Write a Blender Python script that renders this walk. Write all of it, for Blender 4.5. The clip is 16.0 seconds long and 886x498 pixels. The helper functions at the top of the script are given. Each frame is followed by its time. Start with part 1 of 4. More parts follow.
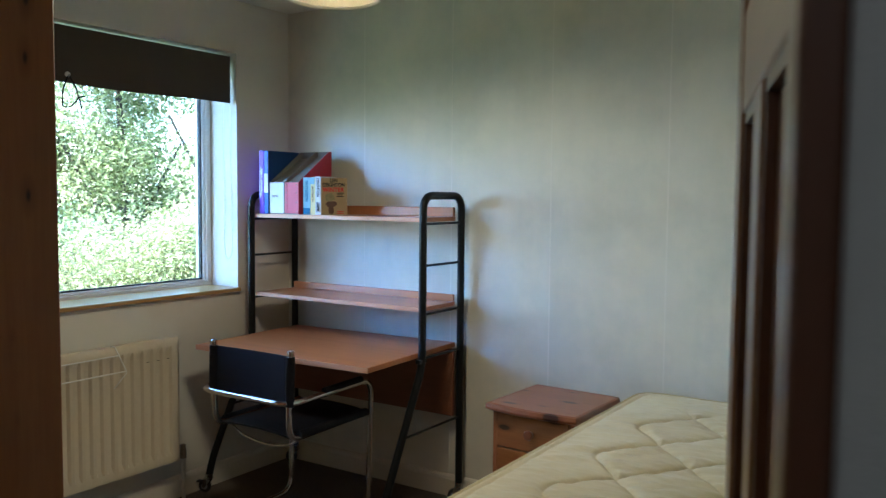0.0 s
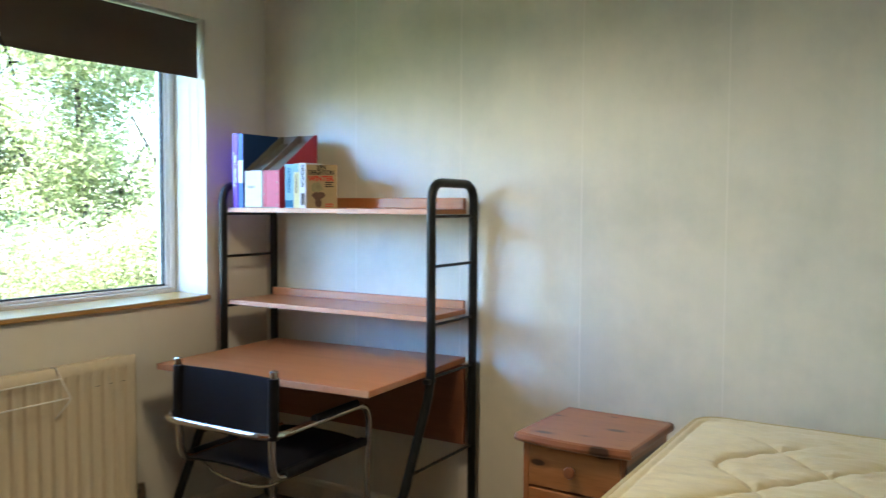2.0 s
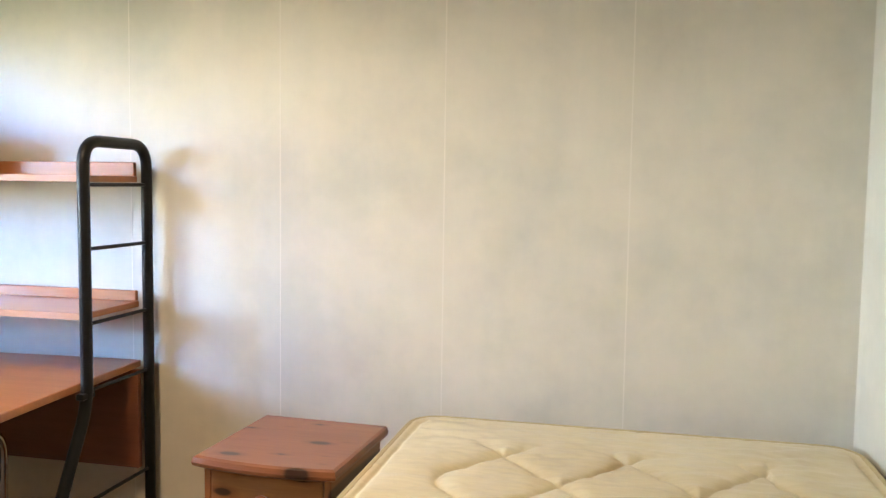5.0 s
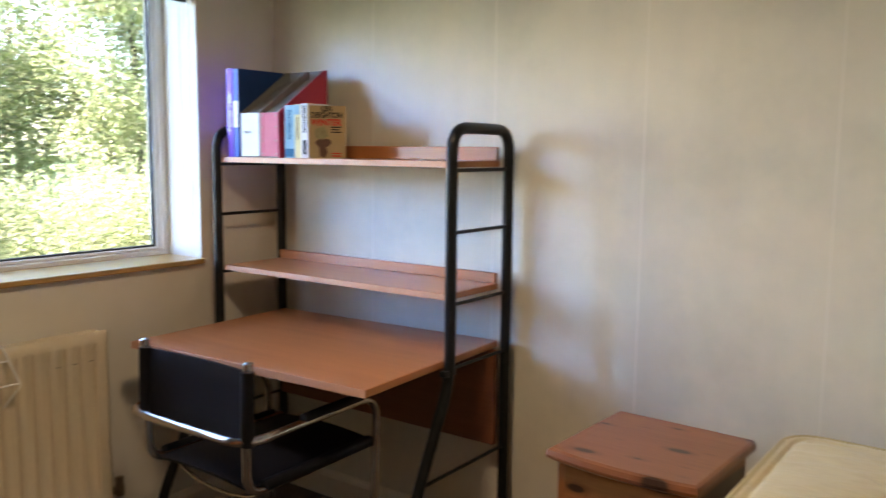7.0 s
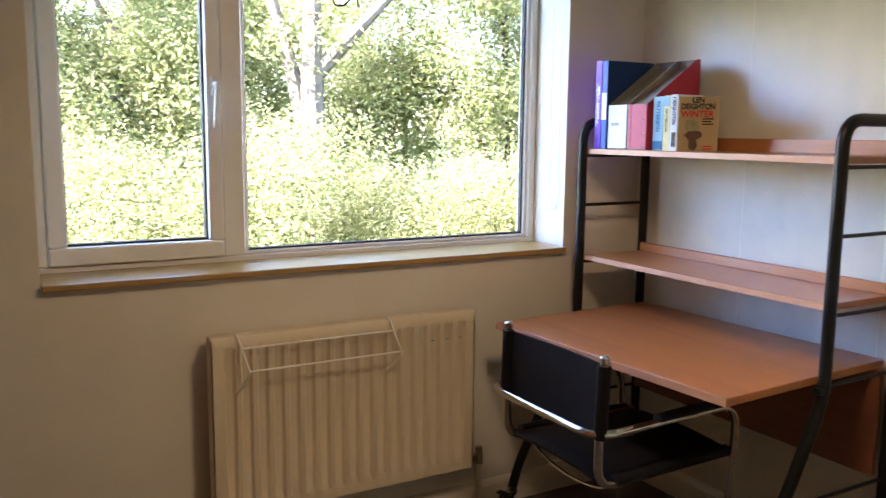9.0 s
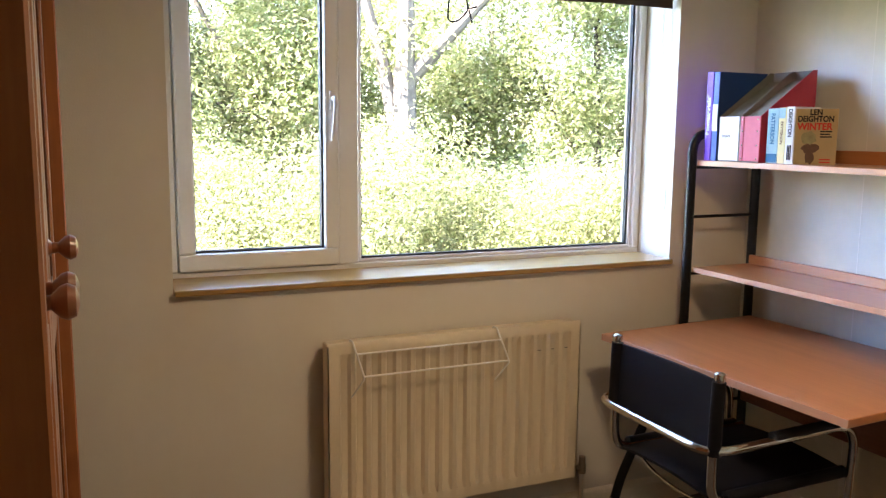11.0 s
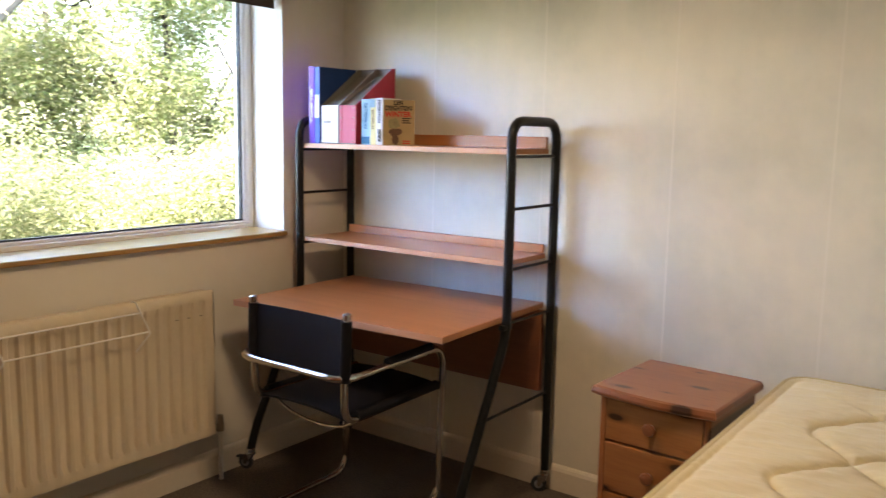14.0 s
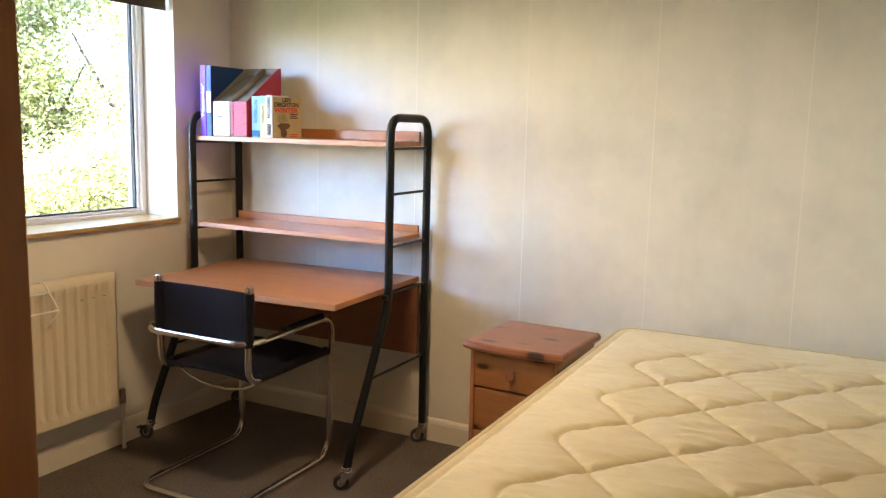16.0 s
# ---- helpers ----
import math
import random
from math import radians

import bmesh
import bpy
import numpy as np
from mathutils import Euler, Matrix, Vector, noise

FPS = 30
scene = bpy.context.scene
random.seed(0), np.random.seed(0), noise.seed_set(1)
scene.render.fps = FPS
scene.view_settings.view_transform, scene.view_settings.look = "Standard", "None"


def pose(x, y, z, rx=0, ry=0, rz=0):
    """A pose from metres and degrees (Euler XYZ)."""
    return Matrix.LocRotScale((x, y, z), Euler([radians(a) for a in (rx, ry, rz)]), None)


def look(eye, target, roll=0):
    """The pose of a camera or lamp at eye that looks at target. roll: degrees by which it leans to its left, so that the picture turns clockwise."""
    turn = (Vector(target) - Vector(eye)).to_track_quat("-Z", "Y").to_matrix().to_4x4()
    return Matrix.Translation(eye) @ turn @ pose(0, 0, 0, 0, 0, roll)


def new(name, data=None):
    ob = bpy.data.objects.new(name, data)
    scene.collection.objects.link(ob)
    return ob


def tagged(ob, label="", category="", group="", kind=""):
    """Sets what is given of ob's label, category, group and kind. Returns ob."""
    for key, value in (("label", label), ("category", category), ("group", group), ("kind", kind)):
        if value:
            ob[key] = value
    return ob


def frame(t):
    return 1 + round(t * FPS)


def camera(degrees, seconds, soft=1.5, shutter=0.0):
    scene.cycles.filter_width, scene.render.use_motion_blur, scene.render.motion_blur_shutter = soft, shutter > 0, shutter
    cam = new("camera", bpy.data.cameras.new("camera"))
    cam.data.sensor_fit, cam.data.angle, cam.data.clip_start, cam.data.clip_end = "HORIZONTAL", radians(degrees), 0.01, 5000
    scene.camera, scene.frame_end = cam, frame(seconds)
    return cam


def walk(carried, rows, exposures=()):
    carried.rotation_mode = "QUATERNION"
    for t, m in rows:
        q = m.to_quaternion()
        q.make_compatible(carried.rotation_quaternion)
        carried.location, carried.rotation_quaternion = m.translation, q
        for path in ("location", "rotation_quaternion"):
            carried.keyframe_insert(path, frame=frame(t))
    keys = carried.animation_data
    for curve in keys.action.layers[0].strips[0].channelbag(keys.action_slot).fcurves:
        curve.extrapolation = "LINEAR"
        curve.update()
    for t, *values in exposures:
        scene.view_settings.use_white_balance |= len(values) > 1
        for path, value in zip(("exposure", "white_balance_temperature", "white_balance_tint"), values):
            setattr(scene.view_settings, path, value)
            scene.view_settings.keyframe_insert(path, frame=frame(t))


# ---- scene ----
cam = camera(56.5, 16.0, 1.3, 0.4)
PATH = [
    (0, (3.023, -3.143, 1.378), (1.928, -1.474, 1.25), 0.5),
    (0.5, (2.89, -3.062, 1.35), (1.755, -1.419, 1.235), 0.5),
    (1, (2.759, -2.971, 1.343), (1.619, -1.331, 1.23), 0.5),
    (1.5, (2.664, -2.876, 1.319), (1.541, -1.224, 1.212), 0.5),
    (2, (2.592, -2.759, 1.303), (1.56, -1.049, 1.196), 0.3),
    (2.5, (2.563, -2.671, 1.295), (1.752, -0.846, 1.181), 0.4),
    (3, (2.558, -2.62, 1.281), (1.987, -0.707, 1.162), 0.3),
    (3.5, (2.56, -2.524, 1.268), (2.181, -0.564, 1.136), 0.8),
    (6, (2.456, -2.232, 1.29), (1.828, -0.343, 1.095), 0.9),
    (6.5, (2.437, -2.227, 1.313), (1.531, -0.458, 1.092), 0.7),
    (7, (2.41, -2.207, 1.315), (1.244, -0.599, 1.079), 0.6),
    (7.5, (2.406, -2.199, 1.322), (1.008, -0.793, 1.064), 0.5),
    (8, (2.397, -2.207, 1.326), (0.853, -0.965, 1.054), 0.5),
    (8.5, (2.394, -2.205, 1.327), (0.753, -1.096, 1.052), 0.5),
    (9, (2.382, -2.22, 1.338), (0.663, -1.237, 1.058), 0.6),
    (9.5, (2.38, -2.236, 1.343), (0.606, -1.357, 1.065), 0.6),
    (10, (2.378, -2.252, 1.349), (0.56, -1.464, 1.072), 0.6),
    (12.5, (2.449, -2.452, 1.392), (0.752, -1.432, 1.11), 0.3),
    (13, (2.491, -2.508, 1.388), (0.94, -1.278, 1.103), 0.5),
    (13.5, (2.519, -2.578, 1.354), (1.152, -1.144, 1.079), 0.9),
    (14, (2.542, -2.663, 1.337), (1.358, -1.075, 1.058), 1.0),
    (14.5, (2.574, -2.721, 1.332), (1.529, -1.039, 1.053), 1.0),
    (15, (2.621, -2.815, 1.324), (1.665, -1.081, 1.041), 1.1),
    (15.5, (2.686, -2.955, 1.327), (1.777, -1.197, 1.041), 1.3),
    (16, (2.705, -3.053, 1.342), (1.805, -1.291, 1.054), 1.4),
]
walk(cam, [(t, look(eye, target, roll)) for t, eye, target, roll in PATH],
     [(0.0, 3.5, 5050, 4), (0.5, 3.95, 5200, 3), (1.5, 4.0, 5450, 4), (2.5, 4.0, 5800, 7), (3.0, 4.45, 6000, 10), (3.5, 4.5, 6200, 15), (6.0, 4.45, 6350, 18), (7.0, 3.75, 6350, 18),
      (9.0, 3.7, 6500, 22), (10.0, 3.8, 6500, 22), (12.5, 4.05, 6750, 21), (13.0, 3.9, 6750, 22), (13.5, 3.8, 6750, 23), (14.5, 4.25, 6800, 20), (15.0, 4.4, 6800, 19), (16.0, 4.4, 6800, 18)])
LAMP_W = 1.0
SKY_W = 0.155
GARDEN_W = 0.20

# ---- world, sun, lamps ----
world = bpy.data.worlds.new("sky")
world.use_nodes = True
scene.world = world
SUN_AZ, SUN_EL = 172.0, 48.0
_nt = world.node_tree
_sky = _nt.nodes.new("ShaderNodeTexSky")
_sky.sky_type = "NISHITA"
_sky.sun_disc = False
_sky.sun_elevation = radians(SUN_EL)
_sky.sun_rotation = radians(SUN_AZ)
_sky.dust_density = 0.6
_nt.nodes["Background"].inputs["Strength"].default_value = 0.15
_nt.links.new(_sky.outputs["Color"], _nt.nodes["Background"].inputs["Color"])
sun = new("sun", bpy.data.lights.new("sun", "SUN"))
sun.data.energy, sun.data.angle, sun.data.color = 4.9, radians(0.5), (1.0, 0.94, 0.84)
_d = Vector((math.sin(radians(SUN_AZ)) * math.cos(radians(SUN_EL)), math.cos(radians(SUN_AZ)) * math.cos(radians(SUN_EL)), math.sin(radians(SUN_EL))))
sun.matrix_world = look(_d * 30, (0, 0, 0))
LAMP_AT = (1.36, -1.22)
bulb_light = new("bulb_light", bpy.data.lights.new("bulb_light", "AREA"))
bulb_light.data.shape, bulb_light.data.size = "DISK", 0.27
bulb_light.data.energy, bulb_light.data.color = LAMP_W, (1.0, 0.76, 0.46)
bulb_light.matrix_world = look((*LAMP_AT, 1.962), (*LAMP_AT, 0))
hall_light = new("hall_light", bpy.data.lights.new("hall_light", "POINT"))
hall_light.data.energy, hall_light.data.color, hall_light.data.shadow_soft_size = 0.3, (1.0, 0.9, 0.78), 0.08
hall_light.location = (2.5, -4.0, 2.2)


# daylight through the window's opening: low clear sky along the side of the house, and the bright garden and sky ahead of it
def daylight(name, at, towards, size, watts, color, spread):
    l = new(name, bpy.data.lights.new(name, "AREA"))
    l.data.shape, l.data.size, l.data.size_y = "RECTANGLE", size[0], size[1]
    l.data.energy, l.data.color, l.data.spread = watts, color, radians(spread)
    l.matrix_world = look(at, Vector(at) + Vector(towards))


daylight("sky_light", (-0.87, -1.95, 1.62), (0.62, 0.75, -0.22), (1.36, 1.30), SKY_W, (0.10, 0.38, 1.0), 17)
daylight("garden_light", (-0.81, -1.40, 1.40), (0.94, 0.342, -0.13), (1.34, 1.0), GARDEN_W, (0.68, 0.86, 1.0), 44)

# ---- materials ----
def mat(name, rough=0.6, metal=0.0):
    m = bpy.data.materials.new(name)
    m.use_nodes = True
    b = m.node_tree.nodes["Principled BSDF"]
    b.inputs["Roughness"].default_value = rough
    b.inputs["Metallic"].default_value = metal
    return m, m.node_tree.nodes, m.node_tree.links, b


def coords(N, L, scale=(1, 1, 1), rot=(0, 0, 0), world_space=True):
    src = N.new("ShaderNodeNewGeometry").outputs["Position"] if world_space else N.new("ShaderNodeTexCoord").outputs["Object"]
    mp = N.new("ShaderNodeMapping")
    mp.inputs["Scale"].default_value = scale
    mp.inputs["Rotation"].default_value = rot
    L.new(src, mp.inputs["Vector"])
    return mp.outputs["Vector"]


def noise_tex(N, L, vec, scale, detail=4.0, rough=0.6):
    n = N.new("ShaderNodeTexNoise")
    n.inputs["Scale"].default_value = scale
    n.inputs["Detail"].default_value = detail
    n.inputs["Roughness"].default_value = rough
    L.new(vec, n.inputs["Vector"])
    return n.outputs["Fac"]


def ramp(N, L, fac, stops):
    r = N.new("ShaderNodeValToRGB")
    e = r.color_ramp.elements
    while len(e) < len(stops):
        e.new(0.5)
    for el, (p, c) in zip(e, stops):
        el.position, el.color = p, (*c, 1)
    L.new(fac, r.inputs["Fac"])
    return r.outputs["Color"]


def mix(N, L, fac, a, b, mode="MIX"):
    m = N.new("ShaderNodeMix")
    m.data_type, m.blend_type = "RGBA", mode
    for sock, v in ((m.inputs["Factor"], fac), (m.inputs["A"], a), (m.inputs["B"], b)):
        if isinstance(v, (int, float)):
            sock.default_value = v
        elif isinstance(v, tuple):
            sock.default_value = (*v, 1)
        else:
            L.new(v, sock)
    return m.outputs["Result"]


def bump(N, L, b, height, strength, dist=0.002):
    n = N.new("ShaderNodeBump")
    n.inputs["Strength"].default_value = strength
    n.inputs["Distance"].default_value = dist
    L.new(height, n.inputs["Height"])
    L.new(n.outputs["Normal"], b.inputs["Normal"])


def plain(name, color, rough=0.5, metal=0.0, vary=0.12, grain=60.0, bumpy=0.1):
    m, N, L, b = mat(name, rough, metal)
    v = coords(N, L)
    n1, n2 = noise_tex(N, L, v, grain), noise_tex(N, L, v, 3.0)
    lo, hi = tuple(c * (1 - vary) for c in color), tuple(min(1, c * (1 + vary)) for c in color)
    c = ramp(N, L, n1, [(0.3, lo), (0.7, hi)])
    c = mix(N, L, 0.5, c, ramp(N, L, n2, [(0.3, lo), (0.7, hi)]))
    L.new(c, b.inputs["Base Color"])
    if metal == 0.0 and (max(color) < 0.02 or name.endswith(("_cover", "_print", "_card"))):
        b.inputs["Specular IOR Level"].default_value = 0.25
    if bumpy:
        bump(N, L, b, n1, bumpy, 0.001)
    return m


def wall_paint(name, base, mottled):
    """Painted wallpaper: fine weave, blotches where the paint has aged."""
    m, N, L, b = mat(name, 0.55)
    v = coords(N, L)
    big = noise_tex(N, L, v, 1.7, 5.0, 0.62)
    mid = noise_tex(N, L, v, 9.0, 4.0)
    fine = noise_tex(N, L, v, 220.0, 2.0)
    streak = noise_tex(N, L, coords(N, L, (9, 9, 0.6)), 2.0, 3.0)
    dark = tuple(c * k for c, k in zip(base, mottled))
    c = ramp(N, L, big, [(0.40, dark), (0.58, base)])
    c = mix(N, L, 0.30, c, ramp(N, L, mid, [(0.3, dark), (0.7, base)]))
    c = mix(N, L, 0.10, c, ramp(N, L, streak, [(0.35, dark), (0.65, base)]))
    L.new(c, b.inputs["Base Color"])
    s = N.new("ShaderNodeMath")
    s.operation = "ADD"
    L.new(fine, s.inputs[0])
    L.new(mid, s.inputs[1])
    bump(N, L, b, s.outputs[0], 0.22, 0.0025)
    return m


def wood(name, dark, light, along, scale=1.0, knots=False, rough=0.4, coat=0.0, world_space=True, thru="y"):
    """Grain runs along one axis ('x', 'y' or 'z')."""
    m, N, L, b = mat(name, rough)
    k = {"x": (0.07, 1, 1), "y": (1, 0.07, 1), "z": (1, 1, 0.07)}[along]
    v = coords(N, L, k, (0, 0, 0), world_space)
    g1 = noise_tex(N, L, v, 26 * scale, 6.0, 0.65)
    g2 = noise_tex(N, L, v, 120 * scale, 3.0)
    g3 = noise_tex(N, L, v, 4 * scale, 3.0)
    c = ramp(N, L, g1, [(0.30, dark), (0.68, light)])
    c = mix(N, L, 0.35, c, ramp(N, L, g2, [(0.35, dark), (0.65, light)]))
    c = mix(N, L, 0.30, c, ramp(N, L, g3, [(0.35, tuple(x * 0.8 for x in dark)), (0.65, light)]))
    if knots:
        sep, com = N.new("ShaderNodeSeparateXYZ"), N.new("ShaderNodeCombineXYZ")
        L.new(coords(N, L, tuple(0.40 if a == along else 1.0 for a in "xyz"), (0, 0, 0), world_space), sep.inputs[0])
        for k_, a in enumerate([a for a in "XYZ" if a.lower() != thru]):
            L.new(sep.outputs[a], com.inputs[k_])
        vor = N.new("ShaderNodeTexVoronoi")
        vor.voronoi_dimensions = "2D"
        vor.inputs["Scale"].default_value = 14.0
        L.new(com.outputs[0], vor.inputs["Vector"])
        # each cell's own colour decides how large its knot is, or whether it has one
        cell = N.new("ShaderNodeSeparateColor")
        L.new(vor.outputs["Color"], cell.inputs[0])
        size = N.new("ShaderNodeMapRange")
        L.new(cell.outputs[0], size.inputs["Value"])
        size.inputs["From Min"].default_value = 0.2
        size.inputs["To Min"].default_value, size.inputs["To Max"].default_value = -0.08, 0.16
        dist = N.new("ShaderNodeMath")
        dist.operation = "SUBTRACT"
        L.new(vor.outputs["Distance"], dist.inputs[0])
        L.new(size.outputs[0], dist.inputs[1])
        halo = ramp(N, L, dist.outputs[0], [(0.02, (0.7, 0.7, 0.7)), (0.20, (0, 0, 0))])
        c = mix(N, L, halo, c, tuple(x * 0.62 for x in dark))
        spot = ramp(N, L, dist.outputs[0], [(0.0, (1, 1, 1)), (0.05, (0, 0, 0))])
        c = mix(N, L, spot, c, tuple(x * 0.16 for x in dark))
    L.new(c, b.inputs["Base Color"])
    b.inputs["Coat Weight"].default_value = coat
    b.inputs["Coat Roughness"].default_value = 0.25
    bump(N, L, b, g2, 0.12, 0.0008)
    return m


M_WALL = wall_paint("wallpaper_cream", (0.76, 0.71, 0.59), (0.79, 0.82, 0.83))
M_SEAM = wall_paint("wallpaper_edge", (0.80, 0.755, 0.655), (0.95, 0.95, 0.95))
M_WALLW = wall_paint("wall_paint_cream", (0.72, 0.68, 0.59), (0.92, 0.91, 0.90))
M_HALL = wall_paint("hall_paint", (0.72, 0.72, 0.70), (0.94, 0.94, 0.94))
M_CEIL = wall_paint("ceiling_paint", (0.78, 0.76, 0.72), (0.95, 0.95, 0.95))
M_SKIRT = plain("skirting_gloss", (0.72, 0.66, 0.54), 0.35, vary=0.06)
M_UPVC = plain("white_upvc", (0.80, 0.80, 0.80), 0.3, vary=0.03, bumpy=0.03)
M_GASKET = plain("black_gasket", (0.015, 0.016, 0.02), 0.6)
M_SILL = wood("sill_varnished", (0.30, 0.17, 0.035), (0.46, 0.29, 0.085), "y", rough=0.3, coat=0.4)
M_BEECH_X = wood("beech_laminate", (0.37, 0.135, 0.042), (0.50, 0.20, 0.072), "x", 1.2, rough=0.32, coat=0.2)
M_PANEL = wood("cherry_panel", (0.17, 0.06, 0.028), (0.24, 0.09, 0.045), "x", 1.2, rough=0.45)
M_EDGE = wood("beech_edging", (0.50, 0.26, 0.15), (0.60, 0.33, 0.20), "x", 1.2, rough=0.4)
M_STEEL = plain("black_enamel", (0.008, 0.009, 0.009), 0.35, vary=0.2, bumpy=0.05)
M_CHROME = plain("chrome", (0.62, 0.61, 0.59), 0.12, 1.0, vary=0.05, bumpy=0.0)
M_LEATHER = plain("black_leather", (0.006, 0.006, 0.008), 0.5, vary=0.25, grain=140, bumpy=0.35)
M_LEATHER.node_tree.nodes["Principled BSDF"].inputs["Specular IOR Level"].default_value = 0.18
M_RUBBER = plain("black_rubber", (0.02, 0.02, 0.021), 0.55)
M_HUB = plain("grey_plastic_hub", (0.22, 0.22, 0.22), 0.5)
M_PINE_Z = wood("pine_upright", (0.28, 0.092, 0.026), (0.40, 0.15, 0.046), "z", 1.0, True, 0.35, 0.3)
M_PINE_X = wood("pine_level", (0.21, 0.070, 0.016), (0.39, 0.155, 0.042), "x", 1.0, True, 0.35, 0.3)
M_PINE_TOP = wood("pine_top", (0.22, 0.075, 0.026), (0.33, 0.122, 0.046), "x", 1.0, True, 0.36, 0.15, True, "z")
M_PINE_OLD = wood("pine_aged", (0.29, 0.10, 0.03), (0.40, 0.155, 0.05), "z", 1.0, True, 0.45, 0.1, True, "x")
M_DOOR_Z = wood("door_pine_upright", (0.20, 0.075, 0.022), (0.29, 0.115, 0.036), "z", 1.0, False, 0.4, 0.25)
M_DOOR_X = wood("door_pine_level", (0.20, 0.075, 0.022), (0.29, 0.115, 0.036), "y", 1.0, False, 0.4, 0.25)
# same pine, with the shade of the panel recesses put into its colour
M_PINE_SHADED = wood("pine_moulding_shaded", (0.11, 0.04, 0.013), (0.16, 0.06, 0.022), "z", 1.0, False, 0.4, 0.1)
M_KNOB = wood("turned_knob", (0.17, 0.055, 0.02), (0.26, 0.095, 0.038), "y", 1.0, False, 0.28, 0.5)
M_LINING = wood("stained_lining", (0.10, 0.035, 0.015), (0.16, 0.06, 0.025), "z", 1.0, False, 0.4, 0.2)
M_RAD = plain("radiator_enamel", (0.68, 0.59, 0.43), 0.4, vary=0.05, bumpy=0.05)
M_WIRE = plain("plastic_coated_wire", (0.84, 0.82, 0.76), 0.4, vary=0.04, bumpy=0)
M_BRASS = plain("dull_valve_metal", (0.35, 0.30, 0.22), 0.35, 1.0)
M_PIPE = plain("painted_pipe", (0.68, 0.64, 0.56), 0.4, vary=0.06)
M_BLIND = plain("brown_blind_fabric", (0.075, 0.058, 0.045), 0.85, vary=0.12, grain=300, bumpy=0.3)
M_CORD = plain("dark_cord", (0.012, 0.012, 0.012), 0.8)
M_WHITE = plain("white_plastic", (0.78, 0.78, 0.76), 0.35, vary=0.03, bumpy=0)
M_HINGE = plain("dark_hinge_metal", (0.03, 0.026, 0.024), 0.5, 0.6)
M_BARK = plain("pale_bark", (0.12, 0.105, 0.09), 0.9, vary=0.5, grain=9, bumpy=0.6)


def carpet_material():
    m, N, L, b = mat("brown_carpet", 0.95)
    v = coords(N, L)
    n1, n2 = noise_tex(N, L, v, 150, 4, 0.75), noise_tex(N, L, v, 5, 4)
    c = ramp(N, L, n1, [(0.36, (0.035, 0.027, 0.02)), (0.64, (0.30, 0.235, 0.18))])
    c = mix(N, L, 0.35, c, ramp(N, L, n2, [(0.3, (0.09, 0.074, 0.06)), (0.7, (0.18, 0.15, 0.12))]))
    L.new(c, b.inputs["Base Color"])
    bump(N, L, b, n1, 1.0, 0.012)
    return m


def ticking_material():
    m, N, L, b = mat("mattress_damask", 0.6)
    v = coords(N, L)
    w = noise_tex(N, L, coords(N, L, (1, 6, 1), (0, 0, 0.5)), 22, 4)
    n2 = noise_tex(N, L, v, 3.2, 4)
    c = ramp(N, L, w, [(0.3, (0.60, 0.51, 0.31)), (0.7, (0.71, 0.62, 0.40))])
    c = mix(N, L, 0.5, c, ramp(N, L, n2, [(0.3, (0.57, 0.47, 0.27)), (0.65, (0.72, 0.63, 0.41))]))
    L.new(c, b.inputs["Base Color"])
    b.inputs["Sheen Weight"].default_value = 0.2
    bump(N, L, b, w, 0.12, 0.002)
    return m


def glass_material():
    m, N, L, b = mat("window_glass", 0.0)
    b.inputs["Transmission Weight"].default_value = 1.0
    b.inputs["IOR"].default_value = 1.05
    b.inputs["Base Color"].default_value = (0.97, 0.99, 0.98, 1)
    return m


def leaf_material(name, c1, c2, c3):
    m, N, L, b = mat(name, 0.45)
    rnd = N.new("ShaderNodeNewGeometry").outputs["Random Per Island"]
    c = ramp(N, L, rnd, [(0.0, c1), (0.5, c2), (1.0, c3)])
    L.new(c, b.inputs["Base Color"])
    tr = N.new("ShaderNodeBsdfTranslucent")
    L.new(c, tr.inputs["Color"])
    mx = N.new("ShaderNodeMixShader")
    mx.inputs["Fac"].default_value = 0.68
    out = N["Material Output"]
    L.new(b.outputs["BSDF"], mx.inputs[1])
    L.new(tr.outputs["BSDF"], mx.inputs[2])
    L.new(mx.outputs["Shader"], out.inputs["Surface"])
    return m


def shade_material(name="lampshade_fabric", through_=0.5):
    m, N, L, b = mat(name, 0.8)
    b.inputs["Base Color"].default_value = (0.85, 0.82, 0.74, 1)
    tr = N.new("ShaderNodeBsdfTranslucent")
    tr.inputs["Color"].default_value = (0.85, 0.78, 0.62, 1)
    mx = N.new("ShaderNodeMixShader")
    mx.inputs["Fac"].default_value = through_
    L.new(b.outputs["BSDF"], mx.inputs[1])
    L.new(tr.outputs["BSDF"], mx.inputs[2])
    L.new(mx.outputs["Shader"], N["Material Output"].inputs["Surface"])
    return m


def bulb_material():
    m, N, L, b = mat("lit_bulb", 0.5)
    b.inputs["Emission Color"].default_value = (1.0, 0.82, 0.55, 1)
    b.inputs["Emission Strength"].default_value = 2.0
    return m


M_CARPET, M_TICK, M_GLASS, M_SHADE, M_BULB = carpet_material(), ticking_material(), glass_material(), shade_material(), bulb_material()
M_DIFF = shade_material("lamp_diffuser", 0.85)
M_PIPING = plain("mattress_piping", (0.50, 0.41, 0.22), 0.7, vary=0.1, grain=200)
M_DIVAN = plain("divan_fabric", (0.45, 0.38, 0.26), 0.85, vary=0.1, grain=150)
M_LEAF_A = leaf_material("leaf_shrub", (0.16, 0.20, 0.08), (0.32, 0.34, 0.17), (0.50, 0.48, 0.31))
M_LEAF_B = leaf_material("leaf_tree", (0.20, 0.25, 0.10), (0.34, 0.38, 0.19), (0.50, 0.49, 0.31))
